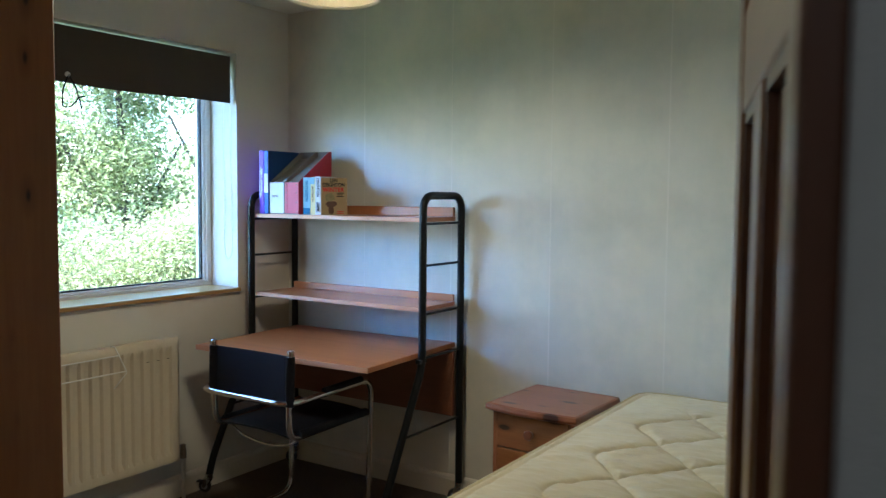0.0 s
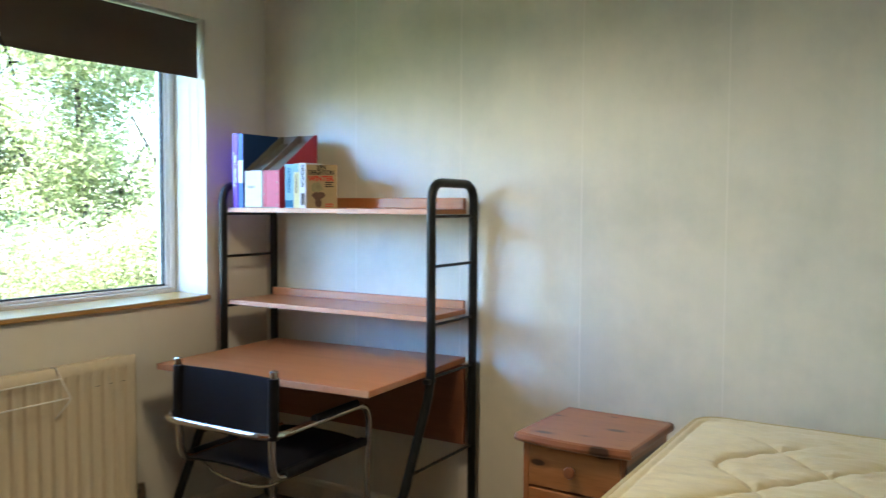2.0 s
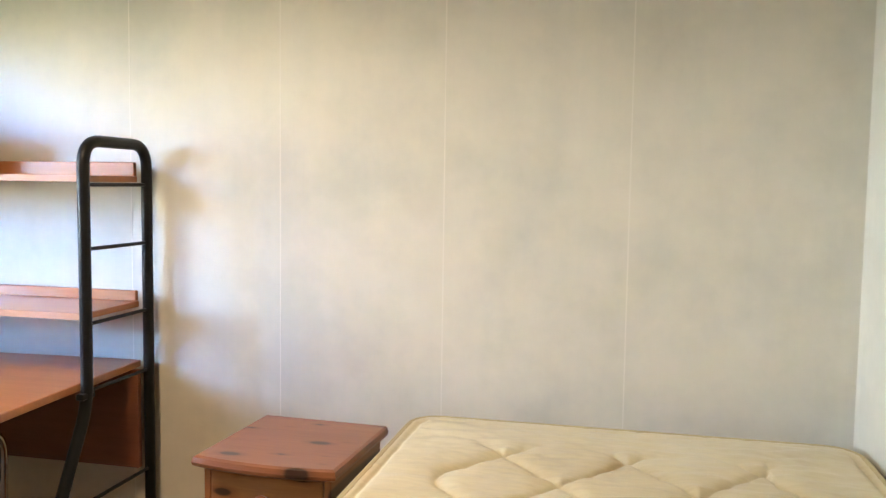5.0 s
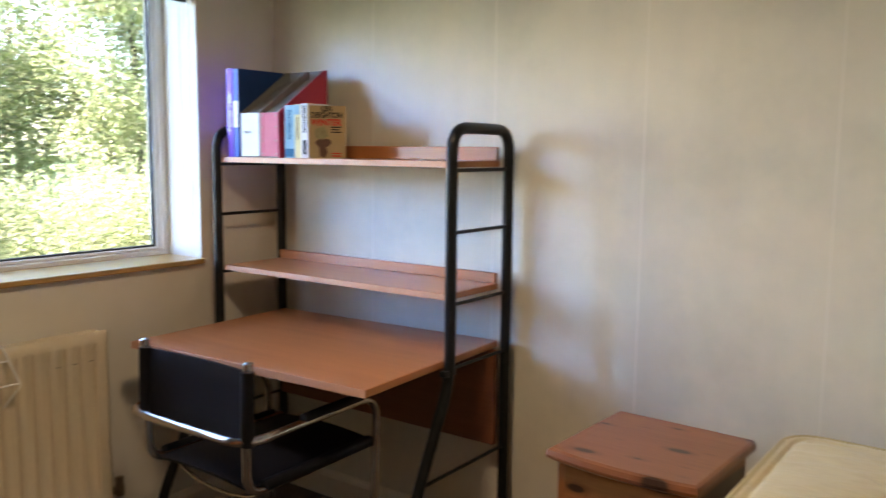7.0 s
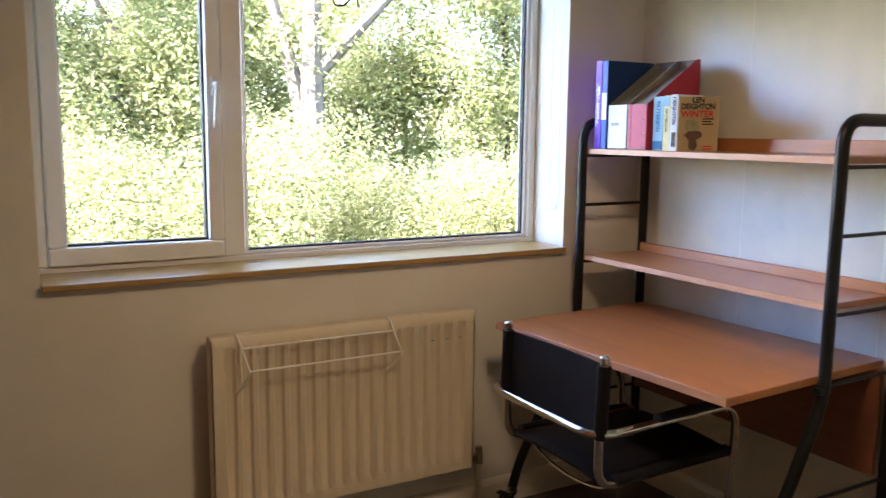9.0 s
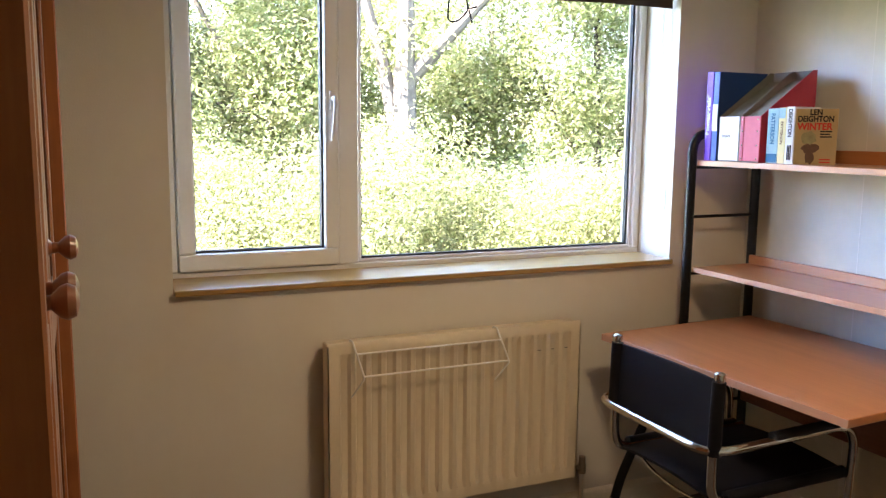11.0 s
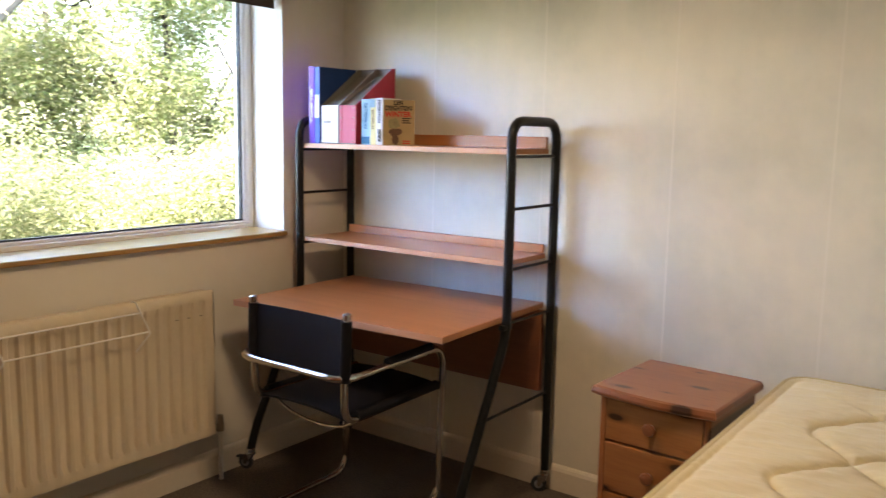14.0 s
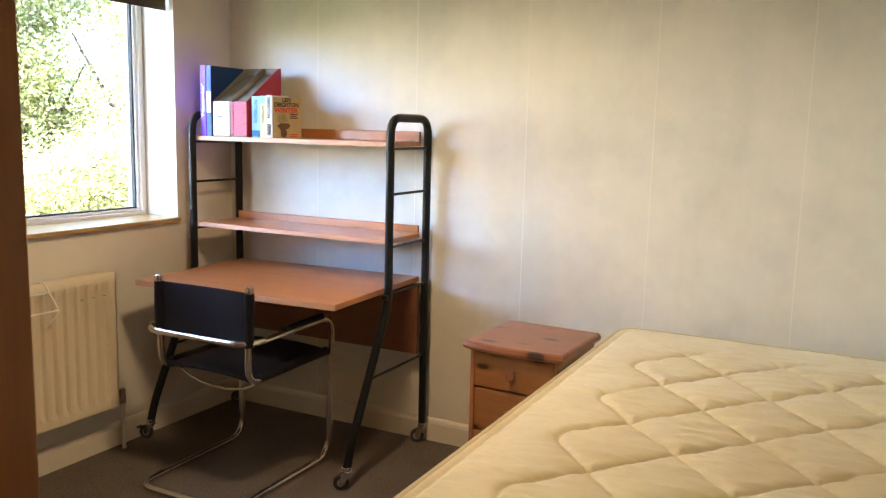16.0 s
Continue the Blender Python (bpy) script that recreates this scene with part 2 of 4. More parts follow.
M_GRASS = plain("rough_grass", (0.07, 0.10, 0.03), 0.9, vary=0.4, grain=12)
M_BRICK = plain("house_brick", (0.30, 0.17, 0.12), 0.85, vary=0.25, grain=14)


# ---- mesh helpers ----
def obj(name, bm, material, parent=None, label="", smooth=False, angle=0.6):
    me = bpy.data.meshes.new(name)
    bmesh.ops.recalc_face_normals(bm, faces=bm.faces)
    if smooth:
        for f in bm.faces:
            f.smooth = True
        for e in bm.edges:
            if len(e.link_faces) == 2 and e.calc_face_angle(0) > angle:
                e.smooth = False
    bm.to_mesh(me)
    bm.free()
    me.materials.append(material)
    ob = new(name, me)
    if parent is not None:
        ob.parent = parent
    if label:
        ob["label"] = label
    return ob


def part(name, bm, material, parent, label="", smooth=False):
    return obj(name, bm, material, parent, label, smooth)


def thing(name, at=(0, 0, 0), rz=0.0, label="", category="", group="", kind=""):
    e = new(name)
    e.empty_display_size = 0.1
    e.matrix_world = pose(*at, 0, 0, rz)
    return tagged(e, label, category, group, kind)


def box(lo, hi, bevel=0.0, seg=1, bm=None):
    own = bm is None
    bm = bm or bmesh.new()
    r = bmesh.ops.create_cube(bm, size=1)
    for v in r["verts"]:
        v.co = Vector([lo[i] if v.co[i] < 0 else hi[i] for i in range(3)])
    if bevel and own:
        bmesh.ops.bevel(bm, geom=bm.edges[:], offset=bevel, segments=seg, affect="EDGES", profile=0.6)
    return bm


def rounded(points, radius, steps=6):
    """A polyline with its inner corners rounded."""
    pts = [Vector(p) for p in points]
    out = [pts[0]]
    for a, b, c in zip(pts, pts[1:], pts[2:]):
        u, w = (a - b), (c - b)
        r = min(radius, u.length * 0.49, w.length * 0.49)
        p, q = b + u.normalized() * r, b + w.normalized() * r
        for i in range(steps + 1):
            s = i / steps
            out.append(p * (1 - s) ** 2 + b * 2 * s * (1 - s) + q * s * s)
    out.append(pts[-1])
    return out


def tube(points, r, sides=12, closed=False, bm=None):
    bm = bm or bmesh.new()
    pts = [Vector(p) for p in points]
    pts = [p for i, p in enumerate(pts) if i == 0 or (p - pts[i - 1]).length > 1e-5]
    n = len(pts)
    rings, up = [], None
    for i, p in enumerate(pts):
        a = pts[(i - 1) % n] if closed or i else p
        b = pts[(i + 1) % n] if closed or i < n - 1 else p
        d = (b - a).normalized()
        if up is None:
            up = d.orthogonal().normalized()
        up = (up - d * up.dot(d)).normalized()
        side = d.cross(up)
        rr = r(i / (n - 1)) if callable(r) else r
        rings.append([bm.verts.new(p + (up * math.cos(t) + side * math.sin(t)) * rr) for t in [2 * math.pi * k / sides for k in range(sides)]])
    for i in range(n if closed else n - 1):
        A, B = rings[i], rings[(i + 1) % n]
        for k in range(sides):
            bm.faces.new((A[k], A[(k + 1) % sides], B[(k + 1) % sides], B[k]))
    if not closed:
        bm.faces.new(rings[0][::-1])
        bm.faces.new(rings[-1])
    return bm


def lathe(profile, sides=20, m=None, bm=None):
    """A turned shape from (radius, height) rows."""
    bm = bm or bmesh.new()
    m = m or Matrix.Identity(4)
    rings = [[bm.verts.new(m @ Vector((max(r, 1e-4) * math.cos(t), max(r, 1e-4) * math.sin(t), h))) for t in [2 * math.pi * k / sides for k in range(sides)]] for r, h in profile]
    for A, B in zip(rings, rings[1:]):
        for k in range(sides):
            bm.faces.new((A[k], A[(k + 1) % sides], B[(k + 1) % sides], B[k]))
    bm.faces.new(rings[0][::-1])
    bm.faces.new(rings[-1])
    return bm


def lettering(text, size, m, material, parent, name="lettering", width=None):
    cu = bpy.data.curves.new(name, "FONT")
    cu.body, cu.size, cu.align_x, cu.align_y = text, size, "CENTER", "CENTER"
    cu.offset = size * 0.035
    tmp = new("lettering_source", cu)
    me = bpy.data.meshes.new_from_object(tmp)
    bpy.data.objects.remove(tmp)
    w = max((v.co.x for v in me.vertices), default=1) - min((v.co.x for v in me.vertices), default=0)
    if width:
        for v in me.vertices:
            v.co.x *= width / w
    me.materials.clear()
    me.materials.append(material)
    ob = new(name, me)
    ob.parent = parent
    ob.matrix_local = m
    return ob


# ---- the room ----
W, D, H = 3.10, -2.78, 2.30
WY0, WY1, WZ0, WZ1 = -2.08, -0.352, 0.915, 2.05
T = 0.30
S = dict(kind="structure")

floor = obj("floor", box((0, D - 0.1, -0.12), (W, 0, 0)), M_CARPET)
tagged(floor, "dark brown short-pile carpet", "floor", **S)
ceiling = obj("ceiling", box((-T, D - 0.1, H), (W + 0.1, 0.1, H + 0.12)), M_CEIL)
tagged(ceiling, "off-white painted ceiling", "ceiling", **S)
wall_desk = obj("wall_desk", box((-T, 0, -0.12), (W + 0.1, 0.1, H)), M_WALL)
tagged(wall_desk, "cream painted wallpaper wall with faint seams", "wall", **S)
for sx in (0.503, 1.005, 1.5, 1.998, 2.512):
    part("wallpaper_seam", box((sx - 0.0017, -0.0007, 0.1), (sx + 0.0017, 0.0, H)), M_SEAM, wall_desk)
wall_bed = obj("wall_bed", box((W, D - 0.1, -0.12), (W + 0.1, 0, H)), M_WALL)
tagged(wall_bed, "cream papered wall beside the bed", "wall", **S)
wall_window = obj("wall_window", box((-T, WY1, -0.12), (0, 0, H)), M_WALLW)
tagged(wall_window, "cream painted wall around the window", "wall", **S)
part("wall_panel", box((-T, D - 0.1, -0.12), (0, WY0, H)), M_WALLW, wall_window)
part("wall_panel", box((-T, WY0, -0.12), (0, WY1, WZ0 - 0.005)), M_WALLW, wall_window)
part("wall_panel", box((-T, WY0, WZ1), (0, WY1, H)), M_WALLW, wall_window)
# doorway wall and hall
DX0, DX1, DH = 2.20, 2.975, 2.02
wall_door = obj("wall_door", box((0, D - 0.1, -0.12), (DX0 - 0.03, D, H)), M_WALLW)
tagged(wall_door, "cream wall with the doorway", "wall", **S)
part("wall_panel", box((DX1 + 0.014, D - 0.1, 0), (W, D, H)), M_HALL, wall_door)
part("wall_panel", box((DX0 - 0.03, D - 0.1, DH + 0.03), (DX1 + 0.03, D, H)), M_HALL, wall_door)
lining = thing("trim_door_lining", label="dark stained wooden door lining", category="door frame", **S)
part("jamb", box((DX0 - 0.03, D - 0.104, 0), (DX0, D + 0.004, DH), 0.002), M_LINING, lining)
part("jamb", box((DX1, D - 0.104, 0), (DX1 + 0.014, D + 0.004, DH), 0.002), M_LINING, lining)
part("head", box((DX0 - 0.03, D - 0.104, DH), (DX1 + 0.03, D + 0.004, DH + 0.03), 0.002), M_LINING, lining)
hall = obj("wall_hall", box((0.9, -4.9, -0.12), (4.2, -4.8, H)), M_HALL)
tagged(hall, "pale painted landing wall", "wall", **S)
part("wall_panel", box((0.8, -4.9, -0.12), (0.9, D - 0.1, H)), M_HALL, hall)
part("wall_panel", box((4.2, -4.9, -0.12), (4.3, D - 0.1, H)), M_HALL, hall)
part("wall_panel", box((W, D - 0.1, -0.12), (4.2, D - 0.002, H)), M_HALL, hall)
obj_h = obj("floor_hall", box((0.9, -4.8, -0.12), (4.2, D - 0.1, -0.001)), M_CARPET)
tagged(obj_h, "brown carpet of the landing", "floor", **S)
ch = obj("ceiling_hall", box((0.8, -4.9, H), (4.3, D - 0.1, H + 0.12)), M_CEIL)
tagged(ch, "off-white landing ceiling", "ceiling", **S)


def skirting(name, a, b, n):
    """A moulded skirting board from a to b, its face towards n."""
    a, b, n = Vector(a), Vector(b), Vector(n)
    prof = [(0, 0), (0.016, 0), (0.016, 0.078), (0.012, 0.090), (0.006, 0.097), (0, 0.10)]
    bm = bmesh.new()
    ends = [[bm.verts.new(p + n * d + Vector((0, 0, h))) for d, h in prof] for p in (a, b)]
    for i in range(len(prof)):
        j = (i + 1) % len(prof)
        bm.faces.new((ends[0][i], ends[0][j], ends[1][j], ends[1][i]))
    bm.faces.new(ends[0][::-1])
    bm.faces.new(ends[1])
    return tagged(obj(name, bm, M_SKIRT), "cream gloss skirting board", "skirting", **S)


skirting("baseboard_desk", (0.016, 0, 0), (W, 0, 0), (0, -1, 0))
skirting("baseboard_window", (0, 0, 0), (0, D, 0), (1, 0, 0))
skirting("baseboard_bed", (W, 0, 0), (W, D, 0), (-1, 0, 0))

# ---- window ----
window = thing("window_1", label="white plastic double window with a small opening sash", category="window", **S)
FX0, FX1 = -0.245, -0.185


def bar(name, y0, z0, y1, z1, x0=FX0, x1=FX1, material=None, bev=0.004, parent=None):
    return part(name, box((x0, y0, z0), (x1, y1, z1), bev), material or M_UPVC, parent or window)


MY0, MY1 = -1.542, -1.474
bar("frame_bar", WY0, WZ0, WY1, WZ0 + 0.030)
bar("frame_bar", WY0, WZ1 - 0.04, WY1, WZ1)
bar("frame_bar", WY0, WZ0 + 0.030, WY0 + 0.035, WZ1 - 0.04)
bar("frame_bar", WY1 - 0.030, WZ0 + 0.030, WY1, WZ1 - 0.04)
bar("mullion", MY0, WZ0 + 0.030, MY1, WZ1 - 0.04)
# glazing beads of the fixed light
for y0, z0, y1, z1 in ((MY1, 0.945, WY1 - 0.03, 0.957), (MY1, 1.998, WY1 - 0.03, 2.01), (MY1, 0.957, MY1 + 0.012, 1.998), (WY1 - 0.042, 0.957, WY1 - 0.03, 1.998)):
    bar("glazing_bead", y0, z0, y1, z1, -0.236, -0.196, bev=0.003)
for y0, z0, y1, z1 in ((MY1 + 0.012, 0.957, WY1 - 0.042, 0.963), (WY1 - 0.048, 0.963, WY1 - 0.042, 1.998), (MY1 + 0.012, 0.963, MY1 + 0.016, 1.998)):
    bar("gasket", y0, z0, y1, z1, -0.226, -0.206, M_GASKET, 0)
sash = part("sash", box((-0.240, WY0 + 0.037, 0.947), (-0.170, MY0 - 0.002, 1.000), 0.008, 2), M_UPVC, window)
SY0, SY1 = WY0 + 0.037, MY0 - 0.002
part("sash_bar", box((-0.240, SY0, 1.958), (-0.170, SY1, 2.008), 0.008, 2), M_UPVC, sash)
part("sash_bar", box((-0.240, SY0, 1.0), (-0.170, SY0 + 0.050, 1.958), 0.008, 2), M_UPVC, sash)
part("sash_bar", box((-0.240, SY1 - 0.046, 1.0), (-0.170, SY1, 1.958), 0.008, 2), M_UPVC, sash)
for y0, z0, y1, z1 in ((SY0 + 0.05, 1.0, SY1 - 0.046, 1.006), (SY1 - 0.052, 1.006, SY1 - 0.046, 1.958), (SY0 + 0.05, 1.006, SY0 + 0.054, 1.958)):
    part("gasket", box((-0.222, y0, z0), (-0.196, y1, z1)), M_GASKET, sash)
handle = part("handle", box((-0.172, SY1 - 0.032, 1.44), (-0.160, SY1 - 0.010, 1.50), 0.004, 2), M_WHITE, sash, smooth=True)
lev = tube(rounded([(-0.165, SY1 - 0.021, 1.475), (-0.128, SY1 - 0.021, 1.475), (-0.122, SY1 - 0.026, 1.42), (-0.128, SY1 - 0.032, 1.345)], 0.02), lambda s: 0.0085 - 0.002 * s, 10)
lever = part("handle_lever", lev, M_WHITE, sash, smooth=True)
for y0, z0, y1, z1 in ((SY0 + 0.05, 1.0, SY1 - 0.046, 1.958), (MY1 + 0.012, 0.957, WY1 - 0.042, 1.998)):
    p = part("pane", box((-0.217, y0, z0), (-0.213, y1, z1)), M_GLASS, window)
    p.visible_shadow = False
sill = obj("sill", box((FX1, WY0 + 0.002, WZ0 - 0.005), (0.026, WY1 - 0.002, WZ0 + 0.014), 0.005, 2), M_SILL)
sill.name = "window_sill"
tagged(sill, "varnished honey-coloured wooden window sill", "window sill", **S)

# ---- roller blind ----
blind = thing("roller_blind", label="dark brown fabric roller blind, mostly rolled up", category="blind")
bm = bmesh.new()
n = 24
rows_ = []
for i in range(n + 1):
    y = -2.068 + (2.068 - 0.362) * i / n
    wob = 0.0025 * math.sin(i * 1.3)
    rows_.append([bm.verts.new((-0.032 + dx + wob * (2.036 - z) / 0.22, y, z - 0.004 * math.sin(i * 0.5) * (z < 1.9))) for dx, z in ((0, 2.036), (0, 1.93), (0.0, 1.812), (-0.0025, 1.812), (-0.0025, 1.93), (-0.0025, 2.036))])
for A, B in zip(rows_, rows_[1:]):
    for k in range(6):
        bm.faces.new((A[k], A[(k + 1) % 6], B[(k + 1) % 6], B[k]))
bm.faces.new(rows_[0])
bm.faces.new(rows_[-1][::-1])
part("fabric", bm, M_BLIND, blind)
part("roller", tube([(-0.06, -2.075, 2.018), (-0.06, -0.357, 2.018)], 0.022, 16), M_BLIND, blind, smooth=True)
part("bottom_bar", box((-0.040, -2.066, 1.815), (-0.0346, -0.364, 1.835), 0.002), M_BLIND, blind)
part("pull_button", lathe([(0.004, 0), (0.010, 0.001), (0.011, 0.006), (0.006, 0.010)], 16, Matrix.Translation((-0.03, -1.208, 1.845)) @ Matrix.Rotation(radians(90), 4, "Y")), M_WHITE, blind, "round white pull button", True)
cord = rounded([(-0.022, -1.208, 1.84), (-0.018, -1.235, 1.78), (-0.018, -1.238, 1.715), (-0.018, -1.205, 1.715), (-0.018, -1.165, 1.755), (-0.018, -1.18, 1.80), (-0.022, -1.206, 1.845)], 0.02)
kn = tube(cord, 0.0028, 6)
tube([(-0.018, -1.165, 1.755), (-0.016, -1.155, 1.715)], 0.0028, 6, bm=kn)
tube([(-0.018, -1.172, 1.757), (-0.014, -1.140, 1.765)], 0.0028, 6, bm=kn)
part("pull_cord", kn, M_CORD, blind, "dark knotted pull cord", True)
part("bead_chain", tube(rounded([(-0.085, WY1 - 0.006, 2.02), (-0.085, WY1 - 0.006, 1.10), (-0.06, WY1 - 0.006, 1.045), (-0.03, WY1 - 0.006, 1.10), (-0.045, WY1 - 0.006, 2.02)], 0.05), 0.0014, 6), M_WHITE, blind, "thin white bead chain", True)

# ---- radiator ----
radiator = thing("radiator", label="cream enamelled panel radiator under the window", category="radiator")
RY0, RY1, RZ0, RZ1, RX = -1.665, -0.789, 0.205, 0.755, 0.10
bm = bmesh.new()
nf = 17
prof = []
pitch = (RY1 - RY0 - 0.06) / nf
ys = [(RY0, 0.0), (RY0 + 0.022, 0.0)]
for i in range(nf):
    c = RY0 + 0.03 + pitch * (i + 0.5)
    ys += [(c - pitch * 0.36, 0.0), (c - pitch * 0.20, -0.013), (c + pitch * 0.20, -0.013), (c + pitch * 0.36, 0.0)]
ys += [(RY1 - 0.022, 0.0), (RY1, 0.0)]
levels = [(RZ0, 0), (RZ0 + 0.035, 0), (RZ0 + 0.055, 1), (RZ1 - 0.055, 1), (RZ1 - 0.035, 0), (RZ1 - 0.012, 0), (RZ1, -0.6)]
grid = [[bm.verts.new((RX + (d * k if k > 0 else 0.01 * k), y, z)) for y, d in ys] for z, k in levels]
for A, B in zip(grid, grid[1:]):
    for i in range(len(A) - 1):
        bm.faces.new((A[i], A[i + 1], B[i + 1], B[i]))
part("front_panel", bm, M_RAD, radiator, smooth=True)
part("back_panel", box((0.03, RY0 + 0.004, RZ0 + 0.005), (0.085, RY1 - 0.004, RZ1 - 0.006), 0.004), M_RAD, radiator)
part("side_rim", box((0.083, RY0, RZ0), (RX, RY0 + 0.004, RZ1 - 0.008)), M_RAD, radiator)
part("side_rim", box((0.083, RY1 - 0.004, RZ0), (RX, RY1, RZ1 - 0.008)), M_RAD, radiator)
part("bracket", box((0.0, -1.5, 0.3), (0.03, -1.46, 0.68), 0.003), M_RAD, radiator)
part("bracket", box((0.0, -1.0, 0.3), (0.03, -0.96, 0.68), 0.003), M_RAD, radiator)
for i in range(3):
    y = -0.955 + 0.052 * i
    part("paint_chip", box((RX - 0.001, y, 0.6665), (RX + 0.0008, y + 0.012, 0.6682)), M_HINGE, radiator)
valve = part("valve", tube([(0.06, RY1, 0.215), (0.06, RY1 + 0.05, 0.215)], 0.011, 12), M_BRASS, radiator, "dull metal radiator valve", True)
part("valve_cap", lathe([(0.014, 0.195), (0.014, 0.225), (0.011, 0.232), (0.012, 0.255), (0.006, 0.258)], 14, Matrix.Translation((0.06, RY1 + 0.05, 0))), M_BRASS, valve, smooth=True)
part("pipe", tube([(0.06, RY1 + 0.05, 0.0), (0.06, RY1 + 0.05, 0.2)], 0.0085, 12), M_PIPE, radiator, smooth=True)
part("pipe", tube([(0.06, RY0 - 0.04, 0.0), (0.06, RY0 - 0.04, 0.215), (0.06, RY0, 0.215)], 0.0085, 12), M_PIPE, radiator, smooth=True)

airer = thing("radiator_airer", label="thin white wire clothes airer hooked over the radiator", category="airer")
for y in (-1.589, -1.108):
    part("side_wire", tube(rounded([(0.07, y, 0.72), (0.075, y, 0.757), (0.104, y, 0.757), (0.150, y + 0.022, 0.655), (0.102, y - 0.004, 0.587)], 0.008, 3), 0.0029, 6), M_WIRE, airer, smooth=True)
part("cross_wire", tube([(0.118, -1.58, 0.722), (0.118, -1.10, 0.722)], 0.0029, 6), M_WIRE, airer, smooth=True)
part("cross_wire", tube([(0.147, -1.567, 0.660), (0.147, -1.087, 0.660)], 0.0029, 6), M_WIRE, airer, smooth=True)

# ---- desk with shelves on castors ----
desk = thing("computer_desk", label="beech laminate desk with two shelves on a black tubular frame", category="desk")
LX, RXD, FY, BY = 0.088, 1.088, -0.345, -0.048
TR = 0.0165


def castor(px, py, turn, brake):
    """A swivel castor: plated collar, two tapered fork cheeks, a black tyre on a grey hub."""
    cas = part("castor", lathe([(0.010, 0.066), (0.021, 0.066), (0.021, 0.071), (0.018, 0.073), (0.018, 0.086), (0.0166, 0.088)], 16, Matrix.Translation((px, py, 0))), M_CHROME, desk, smooth=True)
    m = Matrix.Translation((px, py, 0)) @ Matrix.Rotation(radians(turn), 4, "Z")
    wm = m @ Matrix.Translation((-0.020, 0, 0.0295)) @ Matrix.Rotation(radians(90), 4, "X")
    tyre = part("wheel", lathe([(0.019, -0.009), (0.026, -0.0095), (0.0295, -0.006), (0.0295, 0.006), (0.026, 0.0095), (0.019, 0.009)], 24, wm), M_RUBBER, cas, smooth=True)
    part("hub", lathe([(0.001, -0.0085), (0.008, -0.0105), (0.019, -0.0085), (0.019, 0.0085), (0.008, 0.0105), (0.001, 0.0085)], 20, wm), M_HUB, tyre, smooth=True)
    bm = bmesh.new()
    cheek = [(-0.027, 0.026), (-0.020, 0.022), (-0.013, 0.026), (0.012, 0.060), (0.012, 0.066), (-0.016, 0.066), (-0.024, 0.058)]
    for y0, y1 in ((-0.0145, -0.0125), (0.0125, 0.0145)):
        A = [bm.verts.new((u, y0, z)) for u, z in cheek]
        B = [bm.verts.new((u, y1, z)) for u, z in cheek]
        for i in range(7):
            j = (i + 1) % 7
            bm.faces.new((A[i], A[j], B[j], B[i]))
        bm.faces.new(A[::-1])
        bm.faces.new(B)
    box((-0.020, -0.0125, 0.0622), (0.012, 0.0125, 0.0655), bm=bm)
    bmesh.ops.transform(bm, matrix=m, verts=bm.verts)
    bmesh.ops.recalc_face_normals(bm, faces=bm.faces)
    part("fork", bm, M_CHROME, cas)
    if brake:
        bm = box((-0.060, -0.013, 0.046), (-0.022, 0.013, 0.052), 0.002)
        bmesh.ops.transform(bm, matrix=m, verts=bm.verts)
        part("brake_lever", bm, M_RUBBER, cas, "black brake lever")


for x in (LX, RXD):
    fr = part("side_frame", tube(rounded([(x, BY, 0.075), (x, BY, 1.380), (x, FY, 1.380), (x, FY, 0.665), (x - 0.01, -0.585, 0.16), (x - 0.015, -0.605, 0.075)], 0.07, 8), TR, 14), M_STEEL, desk, smooth=True)
    for z, y1 in ((1.262, FY), (1.088, FY), (0.884, FY), (0.700, FY - 0.005), (0.392, -0.475)):
        part("rod", tube([(x, BY, z), (x, y1, z)], 0.0055, 8), M_STEEL, fr, smooth=True)
    for px, py, turn, brake in ((x, BY, 25, False), (x - 0.015, -0.605, 40 if x > 0.5 else 20, x < 0.5)):
        castor(px, py, turn, brake)
for z in (1.287, 0.911):
    sh = part("shelf", box((LX + 0.018, FY + 0.012, z - 0.018), (RXD - 0.018, BY - 0.02, z), 0.0015), M_BEECH_X, desk)
    part("shelf_lip", box((LX + 0.022, BY - 0.032, z + 0.0005), (RXD - 0.022, BY - 0.017, z + (0.042 if z > 1 else 0.032)), 0.0015), M_BEECH_X, sh)
    part("edging", box((LX + 0.018, FY + 0.0095, z - 0.0175), (RXD - 0.018, FY + 0.012, z - 0.0005)), M_EDGE, sh)
DT = 0.722


def turned_box(lo, hi, bev):
    """The desktop sits a little askew in its frame."""
    bm = box(lo, hi, bev)
    c = Matrix.Translation((0.60, -0.39, 0)) @ Matrix.Rotation(radians(3.0), 4, "Z")
    bmesh.ops.transform(bm, matrix=c, verts=bm.verts)
    return bm


top = part("desktop", turned_box((-0.450, -0.337, DT - 0.022), (0.468, 0.335, DT), 0.002), M_BEECH_X, desk)
part("edging", turned_box((-0.450, -0.3395, DT - 0.0215), (0.468, -0.337, DT - 0.0005), 0), M_EDGE, top)
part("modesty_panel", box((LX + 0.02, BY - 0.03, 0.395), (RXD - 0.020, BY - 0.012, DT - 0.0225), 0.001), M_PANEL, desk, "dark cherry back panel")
for x in (LX, RXD):
    part("bracket", box((x - 0.012, FY - 0.035, DT - 0.040), (x + 0.012, FY + 0.02, DT - 0.0225), 0.003), M_STEEL, desk)

